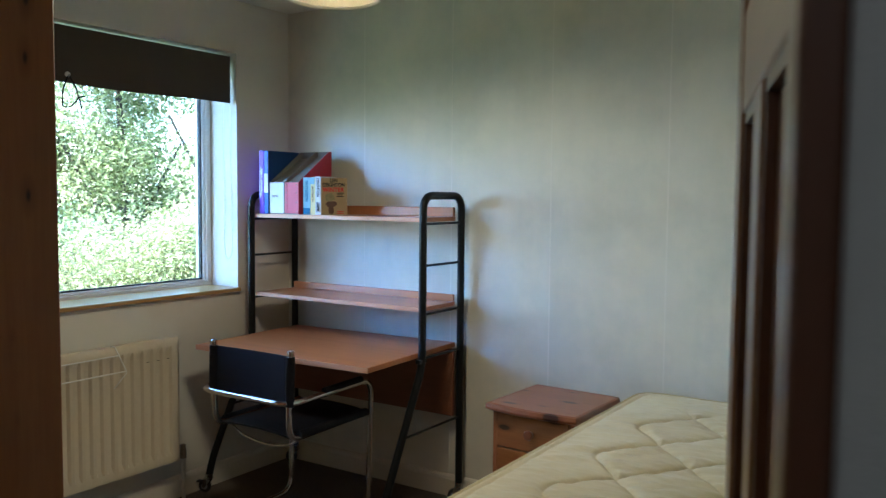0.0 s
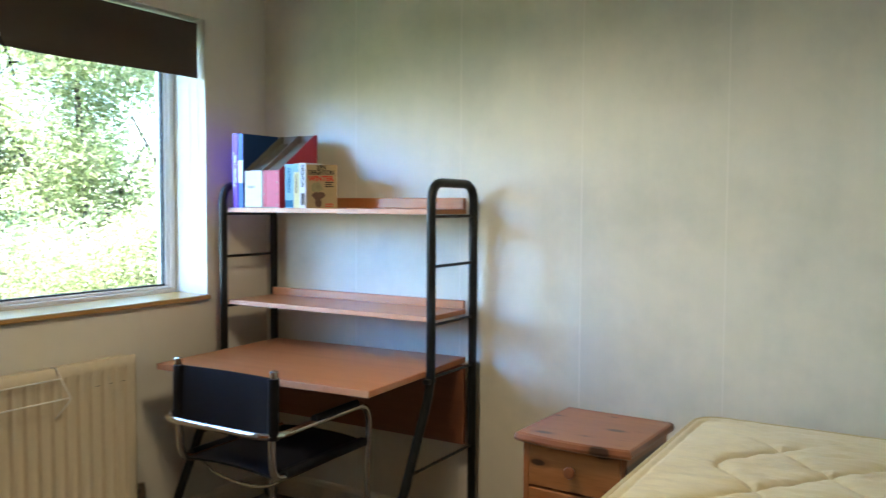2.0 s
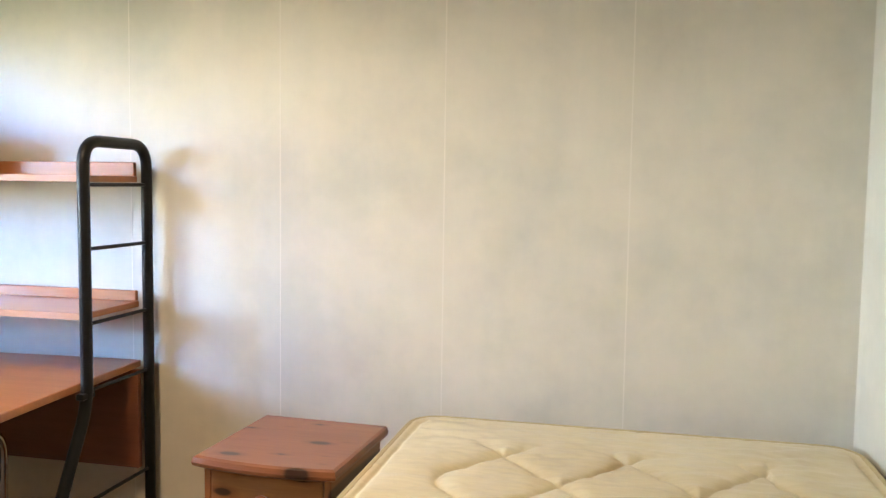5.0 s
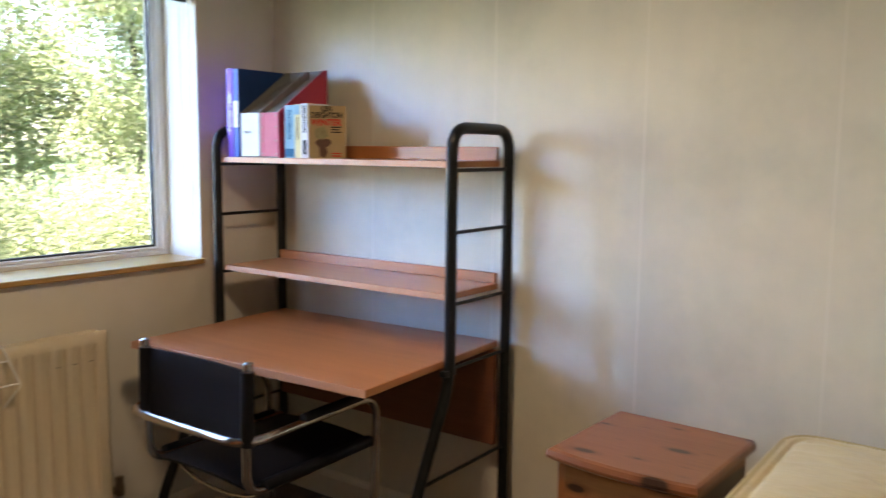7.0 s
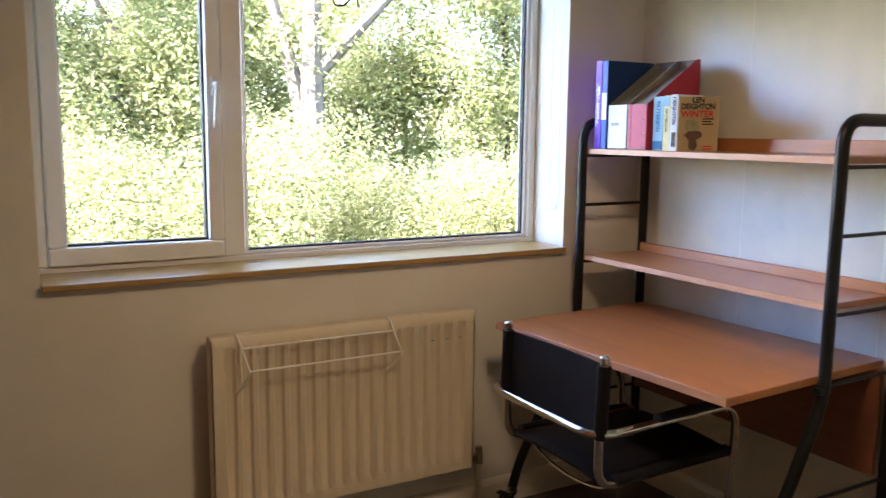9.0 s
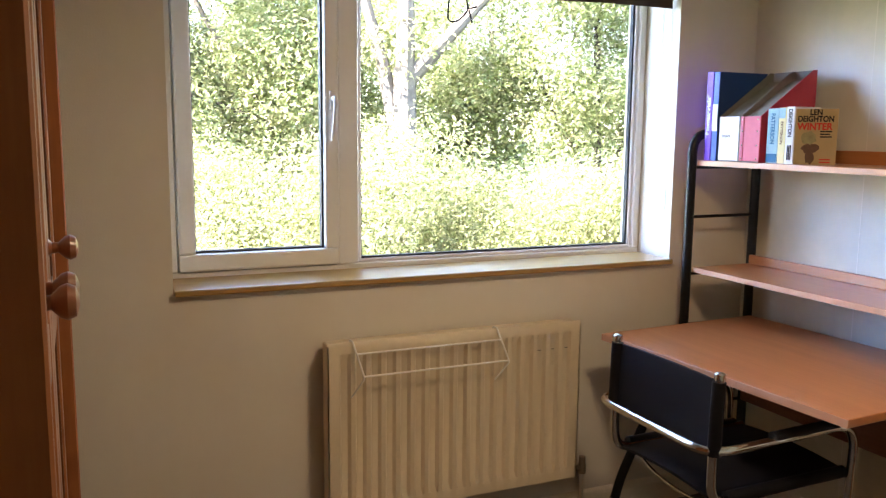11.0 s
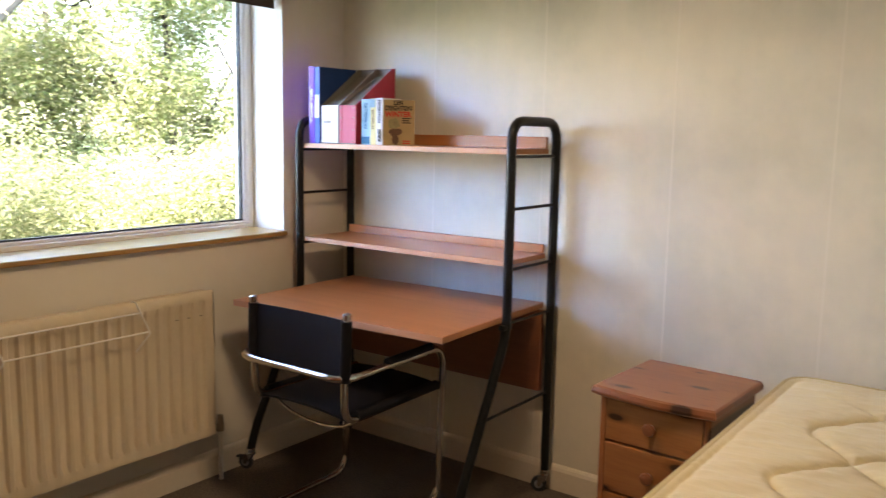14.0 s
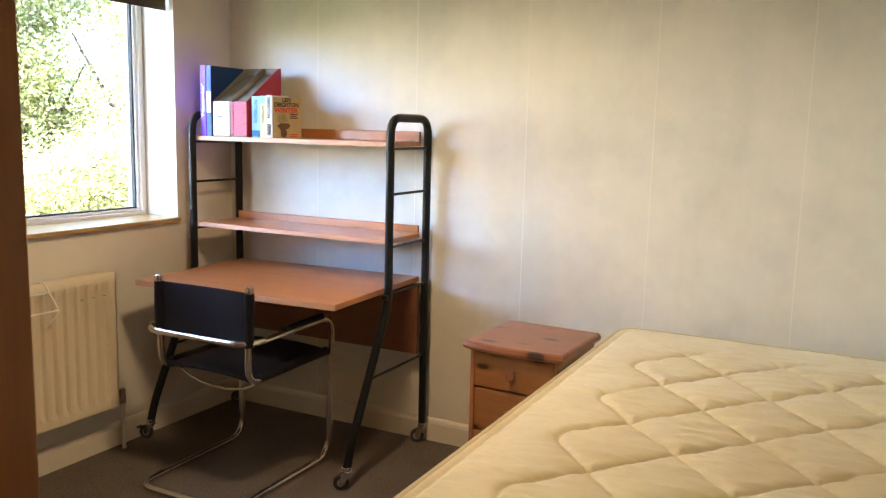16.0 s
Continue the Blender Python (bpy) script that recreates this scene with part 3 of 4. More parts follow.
# ---- chair ----
chair = thing("cantilever_chair", label="chrome cantilever chair with black leather sling seat and back", category="chair")
CX0, CX1, CYB, CYF = 0.385, 0.862, -0.905, -0.395
loop = [(0.62, -0.985, 0.014), (CX1 - 0.01, -0.985, 0.014), (CX1 - 0.02, CYF, 0.014), (CX1, CYF, 0.600), (CX1 + 0.005, CYB, 0.585), (CX0 - 0.02, CYB, 0.585), (CX0, CYF, 0.600), (CX0 + 0.01, CYF, 0.014), (CX0 + 0.02, -0.985, 0.014), (0.6201, -0.985, 0.014)]
part("tube_frame", tube(rounded(loop, 0.085, 8), 0.0125, 14), M_CHROME, chair, smooth=True)
for x, s in ((0.422, 1), (0.850, -1)):
    sp = part("back_post", tube(rounded([(x, -0.874, 0.775), (x + 0.006 * s, -0.880, 0.60), (x + 0.010 * s, -0.875, 0.44), (x + 0.012 * s, CYF + 0.012, 0.448)], 0.06, 8), 0.0125, 12), M_CHROME, chair, smooth=True)
    part("end_cap", lathe([(0.0135, 0.768), (0.0145, 0.772), (0.0145, 0.786), (0.008, 0.790)], 14, Matrix.Translation((x, -0.874, 0))), M_CHROME, sp, smooth=True)
    ax = CX0 if s > 0 else CX1
    part("arm_pad", tube(rounded([(ax, -0.70, 0.601), (ax, -0.47, 0.607)], 0.01), 0.0155, 12), M_LEATHER, chair, "black leather arm sleeve", True)
    part("bolt", lathe([(0.006, -0.018), (0.009, -0.016), (0.009, 0.016), (0.006, 0.018)], 10, Matrix.Translation((x + 0.012 * s, CYF + 0.005, 0.448)) @ Matrix.Rotation(radians(90), 4, "Y")), M_CHROME, chair, smooth=True)


def sling(name, a, b, c, d, sag, thick, parent):
    """A sagging leather sheet between the corners a, b (one side) and d, c (the other)."""
    a, b, c, d = (Vector(v) for v in (a, b, c, d))
    nrm = (b - a).cross(d - a).normalized()
    bm = bmesh.new()
    nu, nv = 12, 8
    lay = []
    for off in (0, thick):
        g = []
        for i in range(nu + 1):
            u = i / nu
            row = []
            for j in range(nv + 1):
                w = j / nv
                p = (a * (1 - w) + b * w) * (1 - u) + (d * (1 - w) + c * w) * u
                p = p + nrm * (sag * 4 * u * (1 - u) + off)
                row.append(bm.verts.new(p))
            g.append(row)
        lay.append(g)
    for k, g in enumerate(lay):
        for i in range(nu):
            for j in range(nv):
                f = (g[i][j], g[i + 1][j], g[i + 1][j + 1], g[i][j + 1])
                bm.faces.new(f if k else f[::-1])
    edge = [(i, 0) for i in range(nu)] + [(nu, j) for j in range(nv)] + [(i, nv) for i in range(nu, 0, -1)] + [(0, j) for j in range(nv, 0, -1)]
    for (i, j), (k, l) in zip(edge, edge[1:] + edge[:1]):
        bm.faces.new((lay[0][i][j], lay[0][k][l], lay[1][k][l], lay[1][i][j]))
    return part(name, bm, M_LEATHER, parent, smooth=True)


back = sling("backrest", (0.428, -0.880, 0.572), (0.422, -0.874, 0.764), (0.850, -0.874, 0.764), (0.844, -0.880, 0.572), 0.012, 0.007, chair)
for x in (0.424, 0.848):
    part("sleeve", tube([(x, -0.879, 0.574), (x, -0.8745, 0.765)], 0.0175, 12), M_LEATHER, back, smooth=True)
seat = sling("seat", (0.418, -0.86, 0.447), (0.420, CYF + 0.005, 0.452), (0.838, CYF + 0.005, 0.452), (0.840, -0.86, 0.447), -0.014, 0.008, chair)
for x in (0.420, 0.838):
    part("sleeve", tube([(x, -0.82, 0.448), (x, CYF - 0.01, 0.452)], 0.0175, 12), M_LEATHER, seat, smooth=True)
part("cross_rod", tube(rounded([(0.422, -0.80, 0.435), (0.50, -0.79, 0.385), (0.63, -0.785, 0.365), (0.76, -0.79, 0.385), (0.836, -0.80, 0.435)], 0.09), 0.005, 8), M_CHROME, chair, smooth=True)

# ---- bedside chest ----
chest = thing("bedside_chest", (1.694, -0.345, 0), -2.5, "knotty pine bedside chest with three drawers and turned knobs", "bedside chest")


def chest_top():
    bm = bmesh.new()
    prof = [(0.585, -0.012), (0.592, -0.002), (0.600, 0.0), (0.612, -0.003), (0.616, -0.010)]
    rings = []
    for z, out in prof:
        ring = []
        for i in range(13):
            s = i / 12
            x = -0.187 + 0.374 * s
            bow = -0.018 * (1 - (2 * s - 1) ** 2)
            ring.append(bm.verts.new((x * (1 + out / 0.19), -0.188 + bow - out, z)))
        ring.append(bm.verts.new((0.187 + out, 0.185, z)))
        ring.append(bm.verts.new((-0.187 - out, 0.185, z)))
        rings.append(ring)
    for A, B in zip(rings, rings[1:]):
        for i in range(len(A)):
            j = (i + 1) % len(A)
            bm.faces.new((A[i], A[j], B[j], B[i]))
    bm.faces.new(rings[0][::-1])
    bm.faces.new(rings[-1])
    return bm


part("top", chest_top(), M_PINE_TOP, chest)
body = part("side", box((-0.166, -0.165, 0.03), (-0.148, 0.18, 0.585), 0.002), M_PINE_Z, chest)
part("side", box((0.148, -0.165, 0.03), (0.166, 0.18, 0.585), 0.002), M_PINE_Z, chest)
part("back", box((-0.148, 0.165, 0.03), (0.148, 0.18, 0.585)), M_PINE_Z, chest)
part("plinth", box((-0.172, -0.172, 0.0), (0.172, 0.18, 0.085), 0.006), M_PINE_X, chest)
part("rail", box((-0.148, -0.150, 0.565), (0.148, -0.12, 0.585)), M_PINE_X, chest)
for z0, z1 in ((0.455, 0.580), (0.300, 0.448), (0.095, 0.293)):
    dr = part("drawer", box((-0.146, -0.168, z0), (0.146, 0.10, z1), 0.004, 2), M_PINE_X, chest)
    part("knob", lathe([(0.008, 0.0), (0.009, 0.010), (0.016, 0.016), (0.019, 0.024), (0.016, 0.031), (0.006, 0.034)], 18, Matrix.Translation((0.0, -0.168, (z0 + z1) / 2 + 0.004)) @ Matrix.Rotation(radians(90), 4, "X")), M_KNOB, dr, smooth=True)

# ---- bed ----
bed = thing("divan_base", label="fabric-covered divan bed base under the mattress", category="bed base")
part("base", box((1.985, -2.02, 0.05), (3.05, -0.14, 0.418), 0.012, 2), M_DIVAN, bed)
for x in (2.05, 2.98):
    for y in (-1.95, -0.22):
        part("foot", lathe([(0.022, 0), (0.026, 0.01), (0.024, 0.05)], 12, Matrix.Translation((x, y, 0))), M_RUBBER, bed, smooth=True)
mattress = thing("mattress", label="bare cream quilted mattress with piped edges", category="mattress")
BX0, BX1, BY0, BY1, BZ0, BZ1 = 1.962, 3.068, -2.035, -0.125, 0.42, 0.640


def quilt(x, y):
    """Height of the quilted top: puffs between diagonal seams whose outer points are rounded, inside a plain border."""
    u, v = x - BX0, y - BY0
    p, k, e0, r = 0.285, 0.82, 0.137, 0.050
    bx, by = min(u, BX1 - x), min(v, BY1 - y)
    v2 = v - 0.062 + 0.007 * math.sin(u * 8.0) + 0.006 * math.sin(v * 6.0 + 1.0)
    n = math.hypot(1, k)
    w = bx - e0
    if w < 0.10:
        dv = v2 - round(v2 * k / p) * p / k
        p1, p2 = (w + k * dv) / n, (w - k * dv) / n
        groove = r - math.hypot(r - p1, r - p2) if p1 < r and p2 < r else min(p1, p2)
        groove = abs(groove)
    else:
        a, b = (u - e0 + k * v2) / p, (u - e0 - k * v2) / p
        groove = min(abs(a - round(a)), abs(b - round(b))) * p / n
    if by < 0.24:
        groove = max(groove, (0.24 - by) * 0.45)
    h = 0.018 * (1 - math.exp(-(groove / 0.011) ** 0.8))
    h -= 0.007 * math.exp(-((min(bx, by) - 0.020) / 0.007) ** 2)
    return h + 0.014 * (1 - math.exp(-min(bx, by) / 0.10))


def mattress_top():
    nx, ny = 230, 400
    xs = [BX0 + (BX1 - BX0) * i / nx for i in range(nx + 1)]
    ys_ = [BY0 + (BY1 - BY0) * j / ny for j in range(ny + 1)]
    vs, fs = [], []
    R = 0.07
    for j, y in enumerate(ys_):
        for i, x in enumerate(xs):
            X, Y = x, y
            cx = min(max(x, BX0 + R), BX1 - R)
            cy = min(max(y, BY0 + R), BY1 - R)
            dx, dy = x - cx, y - cy
            if dx and dy:
                m = max(abs(dx), abs(dy))
                l = math.hypot(dx, dy)
                X, Y = cx + dx * m / l, cy + dy * m / l
            e = min(x - BX0, BX1 - x, y - BY0, BY1 - y)
            z = BZ1 - 0.018 + quilt(x, y) + 0.004 * noise.noise(Vector((x * 3, y * 3, 0))) * min(1, e / 0.1) + 0.0065 * noise.noise(Vector((x * 9 + y * 6, y * 26 - x * 5, 3))) * min(1, e / 0.05) + 0.002 * noise.noise(Vector((x * 30, y * 55, 7)))
            vs.append((X, Y, z))
    for j in range(ny):
        for i in range(nx):
            a = j * (nx + 1) + i
            fs.append((a, a + 1, a + nx + 2, a + nx + 1))
    me = bpy.data.meshes.new("quilted_top")
    me.from_pydata(vs, [], fs)
    me.polygons.foreach_set("use_smooth", [True] * len(fs))
    me.materials.append(M_TICK)
    return me


qt = new("quilted_top", mattress_top())
qt.parent = mattress


def rim(z, inset=0.0, r=0.07, steps=6):
    pts = []
    for cx, cy, a0 in ((BX1 - r, BY0 + r, -90), (BX1 - r, BY1 - r, 0), (BX0 + r, BY1 - r, 90), (BX0 + r, BY0 + r, 180)):
        for k in range(steps + 1):
            a = radians(a0 + 90 * k / steps)
            pts.append(Vector((cx + (r - inset) * math.cos(a), cy + (r - inset) * math.sin(a), z)))
    return pts


bm = bmesh.new()
rings = []
for z, ins in ((BZ0, 0.03), (BZ0 + 0.012, 0.004), (BZ0 + 0.10, -0.006), (BZ1 - 0.03, 0.0), (BZ1 - 0.004, 0.003)):
    rings.append([bm.verts.new(p) for p in rim(z, ins)])
for A, B in zip(rings, rings[1:]):
    for k in range(len(A)):
        j = (k + 1) % len(A)
        bm.faces.new((A[k], A[j], B[j], B[k]))
bm.faces.new(rings[0][::-1])
part("border", bm, M_TICK, mattress, smooth=True)
part("piping", tube(rim(BZ1 - 0.008, -0.006), 0.0105, 8, closed=True), M_PIPING, mattress, "stitched edge piping", True)
part("piping", tube(rim(BZ0 + 0.012, -0.001), 0.0075, 8, closed=True), M_PIPING, mattress, smooth=True)

# ---- wardrobe ----
wardrobe = thing("wardrobe", label="tall varnished pine wardrobe with panelled doors and wooden knobs", category="wardrobe")
WX0, WX1, WYF, WH = 0.45, 1.720, -2.337, 2.12
part("side", box((WX1 - 0.022, D + 0.01, 0.0), (WX1, WYF, WH), 0.003), M_PINE_OLD, wardrobe)
part("side", box((WX0, D + 0.01, 0.0), (WX0 + 0.022, WYF, WH), 0.003), M_PINE_Z, wardrobe)
part("back", box((WX0 + 0.022, D + 0.01, 0.05), (WX1 - 0.022, D + 0.02, WH)), M_PINE_Z, wardrobe)
part("top", box((WX0, D + 0.01, WH), (WX1, WYF, WH + 0.03), 0.008, 2), M_PINE_X, wardrobe)
part("plinth", box((WX0 + 0.0225, D + 0.03, 0.0), (WX1 - 0.0225, WYF - 0.025, 0.09), 0.003), M_PINE_X, wardrobe)


def panel_door(name, w, h, th, panels, stile, parent, up=M_PINE_Z, level=M_PINE_X):
    """A framed door in its own axes: x along, y the thickness towards -y, z up; with moulded recessed panels."""
    d = part(name, box((0, 0, 0), (stile, th, h), 0.003), up, parent)
    part("stile", box((w - stile, 0, 0), (w, th, h), 0.003), up, d)
    zs = sorted({z for p in panels for z in (p[2], p[3])})
    rails = [(0.0, zs[0])] + [(a, b) for a, b in zip(zs[1::2], zs[2::2])] + [(zs[-1], h)]
    for a, b in rails:
        part("rail", box((stile, 0.001, a), (w - stile, th - 0.001, b), 0.002), level, d)
    cols = sorted({p[0] for p in panels} | {p[1] for p in panels})
    if len(cols) > 2:
        for z0, z1 in zip(zs[0::2], zs[1::2]):
            part("muntin", box((cols[1], 0.001, z0), (cols[2], th - 0.001, z1), 0.002), up, d)
    for x0, x1, z0, z1 in panels:
        part("panel", box((x0, th * 0.35, z0), (x1, th * 0.65, z1)), up, d)
        # edges of the recess, coloured darker to stand for shade there
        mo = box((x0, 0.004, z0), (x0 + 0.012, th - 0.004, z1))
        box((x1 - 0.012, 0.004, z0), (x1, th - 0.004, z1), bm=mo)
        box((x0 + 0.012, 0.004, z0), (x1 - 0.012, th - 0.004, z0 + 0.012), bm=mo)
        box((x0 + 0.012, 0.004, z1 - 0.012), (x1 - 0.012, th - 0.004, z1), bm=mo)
        part("moulding", mo, M_PINE_SHADED, d)
    return d


def pull(parent, x, z, y=0.0, flip=1):
    m = Matrix.Translation((x, y, z)) @ Matrix.Rotation(radians(-90 * flip), 4, "X")
    return part("knob", lathe([(0.016, 0.0), (0.010, 0.006), (0.009, 0.016), (0.019, 0.026), (0.022, 0.034), (0.018, 0.043), (0.006, 0.047)], 18, m), M_KNOB, parent, smooth=True)


dw = (WX1 - WX0 - 0.048) / 3
for i, kx in ((0, dw - 0.045), (1, dw - 0.045), (2, 0.045)):
    d = panel_door("door", dw - 0.004, WH - 0.10, 0.022, [(0.075, dw - 0.079, 0.09, 0.88), (0.075, dw - 0.079, 0.97, WH - 0.19)], 0.075, wardrobe)
    d.location = (WX0 + 0.024 + i * dw + 0.002, WYF - 0.047, 0.095)
    pull(d, kx, 1.075, 0.022)
    hx = 0.0 if i < 2 else dw - 0.014
    for hz in (0.28, 1.45):
        part("hinge", box((hx, 0.008, hz), (hx + 0.006, 0.0225, hz + 0.07)), M_HINGE, d)

# ---- room door, standing open ----
HX, HY, EX, EY = 2.961, -2.775, 2.773, -2.13
LW = math.hypot(EX - HX, EY - HY)
door = thing("door_1", (HX, HY, 0.008), math.degrees(math.atan2(EY - HY, EX - HX)), "varnished six-panel pine door standing open against the bed", "door", kind="structure")
cA, cB, cC, cD = 0.105, LW / 2 - 0.045, LW / 2 + 0.045, LW - 0.105
leafp = []
for z0, z1 in ((0.22, 0.82), (0.98, 1.46), (1.565, 1.84)):
    leafp += [(cA, cB, z0, z1), (cC, cD, z0, z1)]
leaf = panel_door("leaf", LW, 1.98, 0.036, leafp, 0.105, door, M_DOOR_Z, M_DOOR_X)
leaf.location = (0, -0.036, 0)
for yy, fl in ((0.036, 1), (0.0, -1)):
    pull(leaf, LW - 0.055, 0.95, yy, fl)

# ---- ceiling lamp ----
lamp = thing("ceiling_lamp", (*LAMP_AT, 0), 0, "lit pendant lamp with a round white shade", "ceiling lamp")
bm = bmesh.new()
ro = [(0.140, 1.965), (0.143, 1.968), (0.128, 2.175), (0.125, 2.175), (0.137, 1.968)]
rg = [[bm.verts.new((r * math.cos(t), r * math.sin(t), z)) for t in [2 * math.pi * k / 40 for k in range(40)]] for r, z in ro]
for A, B in zip(rg, rg[1:] + rg[:1]):
    for k in range(40):
        bm.faces.new((A[k], A[(k + 1) % 40], B[(k + 1) % 40], B[k]))
part("shade", bm, M_SHADE, lamp, smooth=True)
part("diffuser", lathe([(0.130, 1.972), (0.130, 1.975)], 40), M_DIFF, lamp)
part("cord", tube([(0, 0, 2.14), (0, 0, 2.28)], 0.003, 8), M_WHITE, lamp)
part("rose", lathe([(0.045, 2.299), (0.045, 2.285), (0.02, 2.272), (0.006, 2.270)], 20), M_WHITE, lamp, smooth=True)
part("bulb_holder", lathe([(0.016, 2.12), (0.018, 2.125), (0.018, 2.16), (0.008, 2.17)], 14), M_WHITE, lamp, smooth=True)
bl = part("bulb", lathe([(0.012, 2.12), (0.016, 2.10), (0.028, 2.07), (0.026, 2.05), (0.012, 2.036), (0.002, 2.034)], 16), M_BULB, lamp, smooth=True)

# ---- files and books on the top shelf ----
SZ = 1.2875
M_PURPLE = plain("purple_card", (0.20, 0.075, 0.62), 0.4, vary=0.06, bumpy=0)
M_BLUE = plain("blue_card", (0.045, 0.12, 0.50), 0.4, vary=0.08, bumpy=0)
M_NAVY = plain("navy_card", (0.012, 0.045, 0.16), 0.45, vary=0.1, bumpy=0)
M_PALE = plain("white_label_paper", (0.66, 0.66, 0.70), 0.6, vary=0.04, bumpy=0)
M_GREYIN = plain("grey_box_lining", (0.20, 0.18, 0.15), 0.7, vary=0.1)
M_REDF = plain("red_card", (0.40, 0.035, 0.055), 0.5, vary=0.1, bumpy=0)
M_PINK = plain("pink_card", (0.52, 0.10, 0.15), 0.5, vary=0.08, bumpy=0)
M_PAPER = plain("book_pages", (0.62, 0.55, 0.40), 0.8, vary=0.12, grain=400)
M_PALEBLUE = plain("pale_blue_cover", (0.30, 0.48, 0.58), 0.8, vary=0.25, grain=30, bumpy=0)
M_CREAMY = plain("yellow_cover", (0.70, 0.62, 0.33), 0.8, vary=0.15, grain=30, bumpy=0)
M_TAN = plain("tan_cover", (0.40, 0.29, 0.14), 0.8, vary=0.12, grain=20, bumpy=0)
M_INK = plain("black_print", (0.02, 0.018, 0.018), 0.85, bumpy=0)
M_REDINK = plain("red_print", (0.55, 0.04, 0.03), 0.85, bumpy=0)
M_BLUEINK = plain("blue_print", (0.05, 0.16, 0.28), 0.85, bumpy=0)
M_GREEN = plain("olive_print", (0.28, 0.25, 0.12), 0.6, vary=0.3, bumpy=0)
M_BROWNP = plain("brown_print", (0.13, 0.07, 0.045), 0.6, vary=0.3, bumpy=0)


def upright(x, y, z, rz=0.0):
    """Pose of lettering that stands upright and faces -y, turned by rz about its own normal."""
    return Matrix.Translation((x, y, z)) @ Matrix.Rotation(radians(90), 4, "X") @ Matrix.Rotation(radians(rz), 4, "Z")


def ring_binder():
    b = thing("folder", (0.132, -0.215, SZ), 0, "slim purple folder with white handwriting on its spine", "folder")
    part("spine", box((-0.016, -0.105, 0), (0.014, -0.102, 0.300), 0.001), M_PURPLE, b)
    part("cover", box((-0.016, -0.102, 0), (-0.0135, 0.105, 0.300)), M_PURPLE, b)
    part("cover", box((0.0115, -0.102, 0), (0.014, 0.105, 0.300)), M_PURPLE, b)
    part("page_block", box((-0.012, -0.100, 0.004), (0.010, 0.095, 0.292)), M_PAPER, b)
    lettering("*Biomaterials*", 0.022, upright(-0.001, -0.1062, 0.15, 90), M_PALE, b, width=0.15)


def magazine_file(x, w, outer, inner, name_label, front, left=None, high=0.300, low=0.148):
    """An upright file box whose side slopes from a tall back to a low front."""
    f = thing("magazine_file", (x, -0.20, SZ), 0, name_label, "file box")
    t = 0.0025
    def side(x0):
        bm = bmesh.new()
        pr = [(-0.115, 0), (0.115, 0), (0.115, high), (0.098, high), (-0.115, low)]
        A = [bm.verts.new((x0, y, z)) for y, z in pr]
        B = [bm.verts.new((x0 + t, y, z)) for y, z in pr]
        for i in range(5):
            j = (i + 1) % 5
            bm.faces.new((A[i], A[j], B[j], B[i]))
        bm.faces.new(A[::-1])
        bm.faces.new(B)
        return bm
    part("side", side(0), left or outer, f)
    part("side", side(w - t), outer, f)
    part("lining", box((t, -0.112, 0.0), (w - t, 0.112, 0.004)), inner, f)
    part("back", box((t, 0.1125, 0), (w - t, 0.115, high)), inner, f)
    part("front", box((t, -0.115, 0.004), (w - t, -0.1125, low)), front, f)
    bm = bmesh.new()
    q = [(t, -0.110, low - 0.012), (w - t, -0.110, low - 0.012), (w - t, 0.10, high - 0.03), (t, 0.10, high - 0.03)]
    lo_ = [bm.verts.new(p) for p in q]
    hi_ = [bm.verts.new((a, b, c - 0.10)) for a, b, c in q]
    bm.faces.new(lo_)
    bm.faces.new(hi_[::-1])
    for i in range(4):
        j = (i + 1) % 4
        bm.faces.new((lo_[i], hi_[i], hi_[j], lo_[j]))
    part("filler", bm, inner, f)
    return f


ring_binder()
blue = thing("folder", (0.166, -0.215, SZ), 0, "blue lever folder with a white label", "folder")
part("spine", box((-0.016, -0.105, 0), (0.010, -0.102, 0.298), 0.001), M_BLUE, blue)
part("cover", box((-0.016, -0.102, 0), (-0.0135, 0.105, 0.298)), M_BLUE, blue)
part("cover", box((0.0075, -0.102, 0), (0.010, 0.105, 0.298)), M_NAVY, blue)
part("page_block", box((-0.012, -0.100, 0.004), (0.006, 0.095, 0.290)), M_PAPER, blue)
part("label", box((-0.015, -0.1065, 0.10), (0.009, -0.1052, 0.19)), M_PALE, blue)
f1 = magazine_file(0.180, 0.094, M_GREYIN, M_GREYIN, "grey file box with a white front and sloping open top", M_PALE)
lettering("topics", 0.016, upright(0.036, -0.1162, 0.085), M_GREYIN, f1)
f2 = magazine_file(0.277, 0.089, M_REDF, M_GREYIN, "red cardboard file box with riveted front", M_PINK, M_GREYIN)
for rx in (0.012, 0.077):
    for rz in (0.012, 0.055, 0.10, 0.138):
        part("rivet", lathe([(0.0035, 0), (0.003, 0.0012), (0.001, 0.002)], 8, Matrix.Translation((rx, -0.115, rz)) @ Matrix.Rotation(radians(90), 4, "X")), M_CHROME, f2)
part("strip", box((0.016, -0.1165, 0.004), (0.018, -0.1152, 0.146)), M_REDF, f2)


def paperback(x, y, w, h, d, cover, label, rz=0):
    b = thing("book", (x, y, SZ), rz, label, "book", "paperbacks on the shelf")
    part("spine", box((0, 0, 0), (w, 0.0015, h), 0.0005), cover, b)
    part("cover", box((0, 0.0015, 0), (0.001, d, h)), cover, b)
    part("cover", box((w - 0.001, 0.0015, 0), (w, d, h)), cover, b)
    part("page_block", box((0.0012, 0.002, 0.001), (w - 0.0012, d - 0.001, h - 0.001)), M_PAPER, b)
    return b


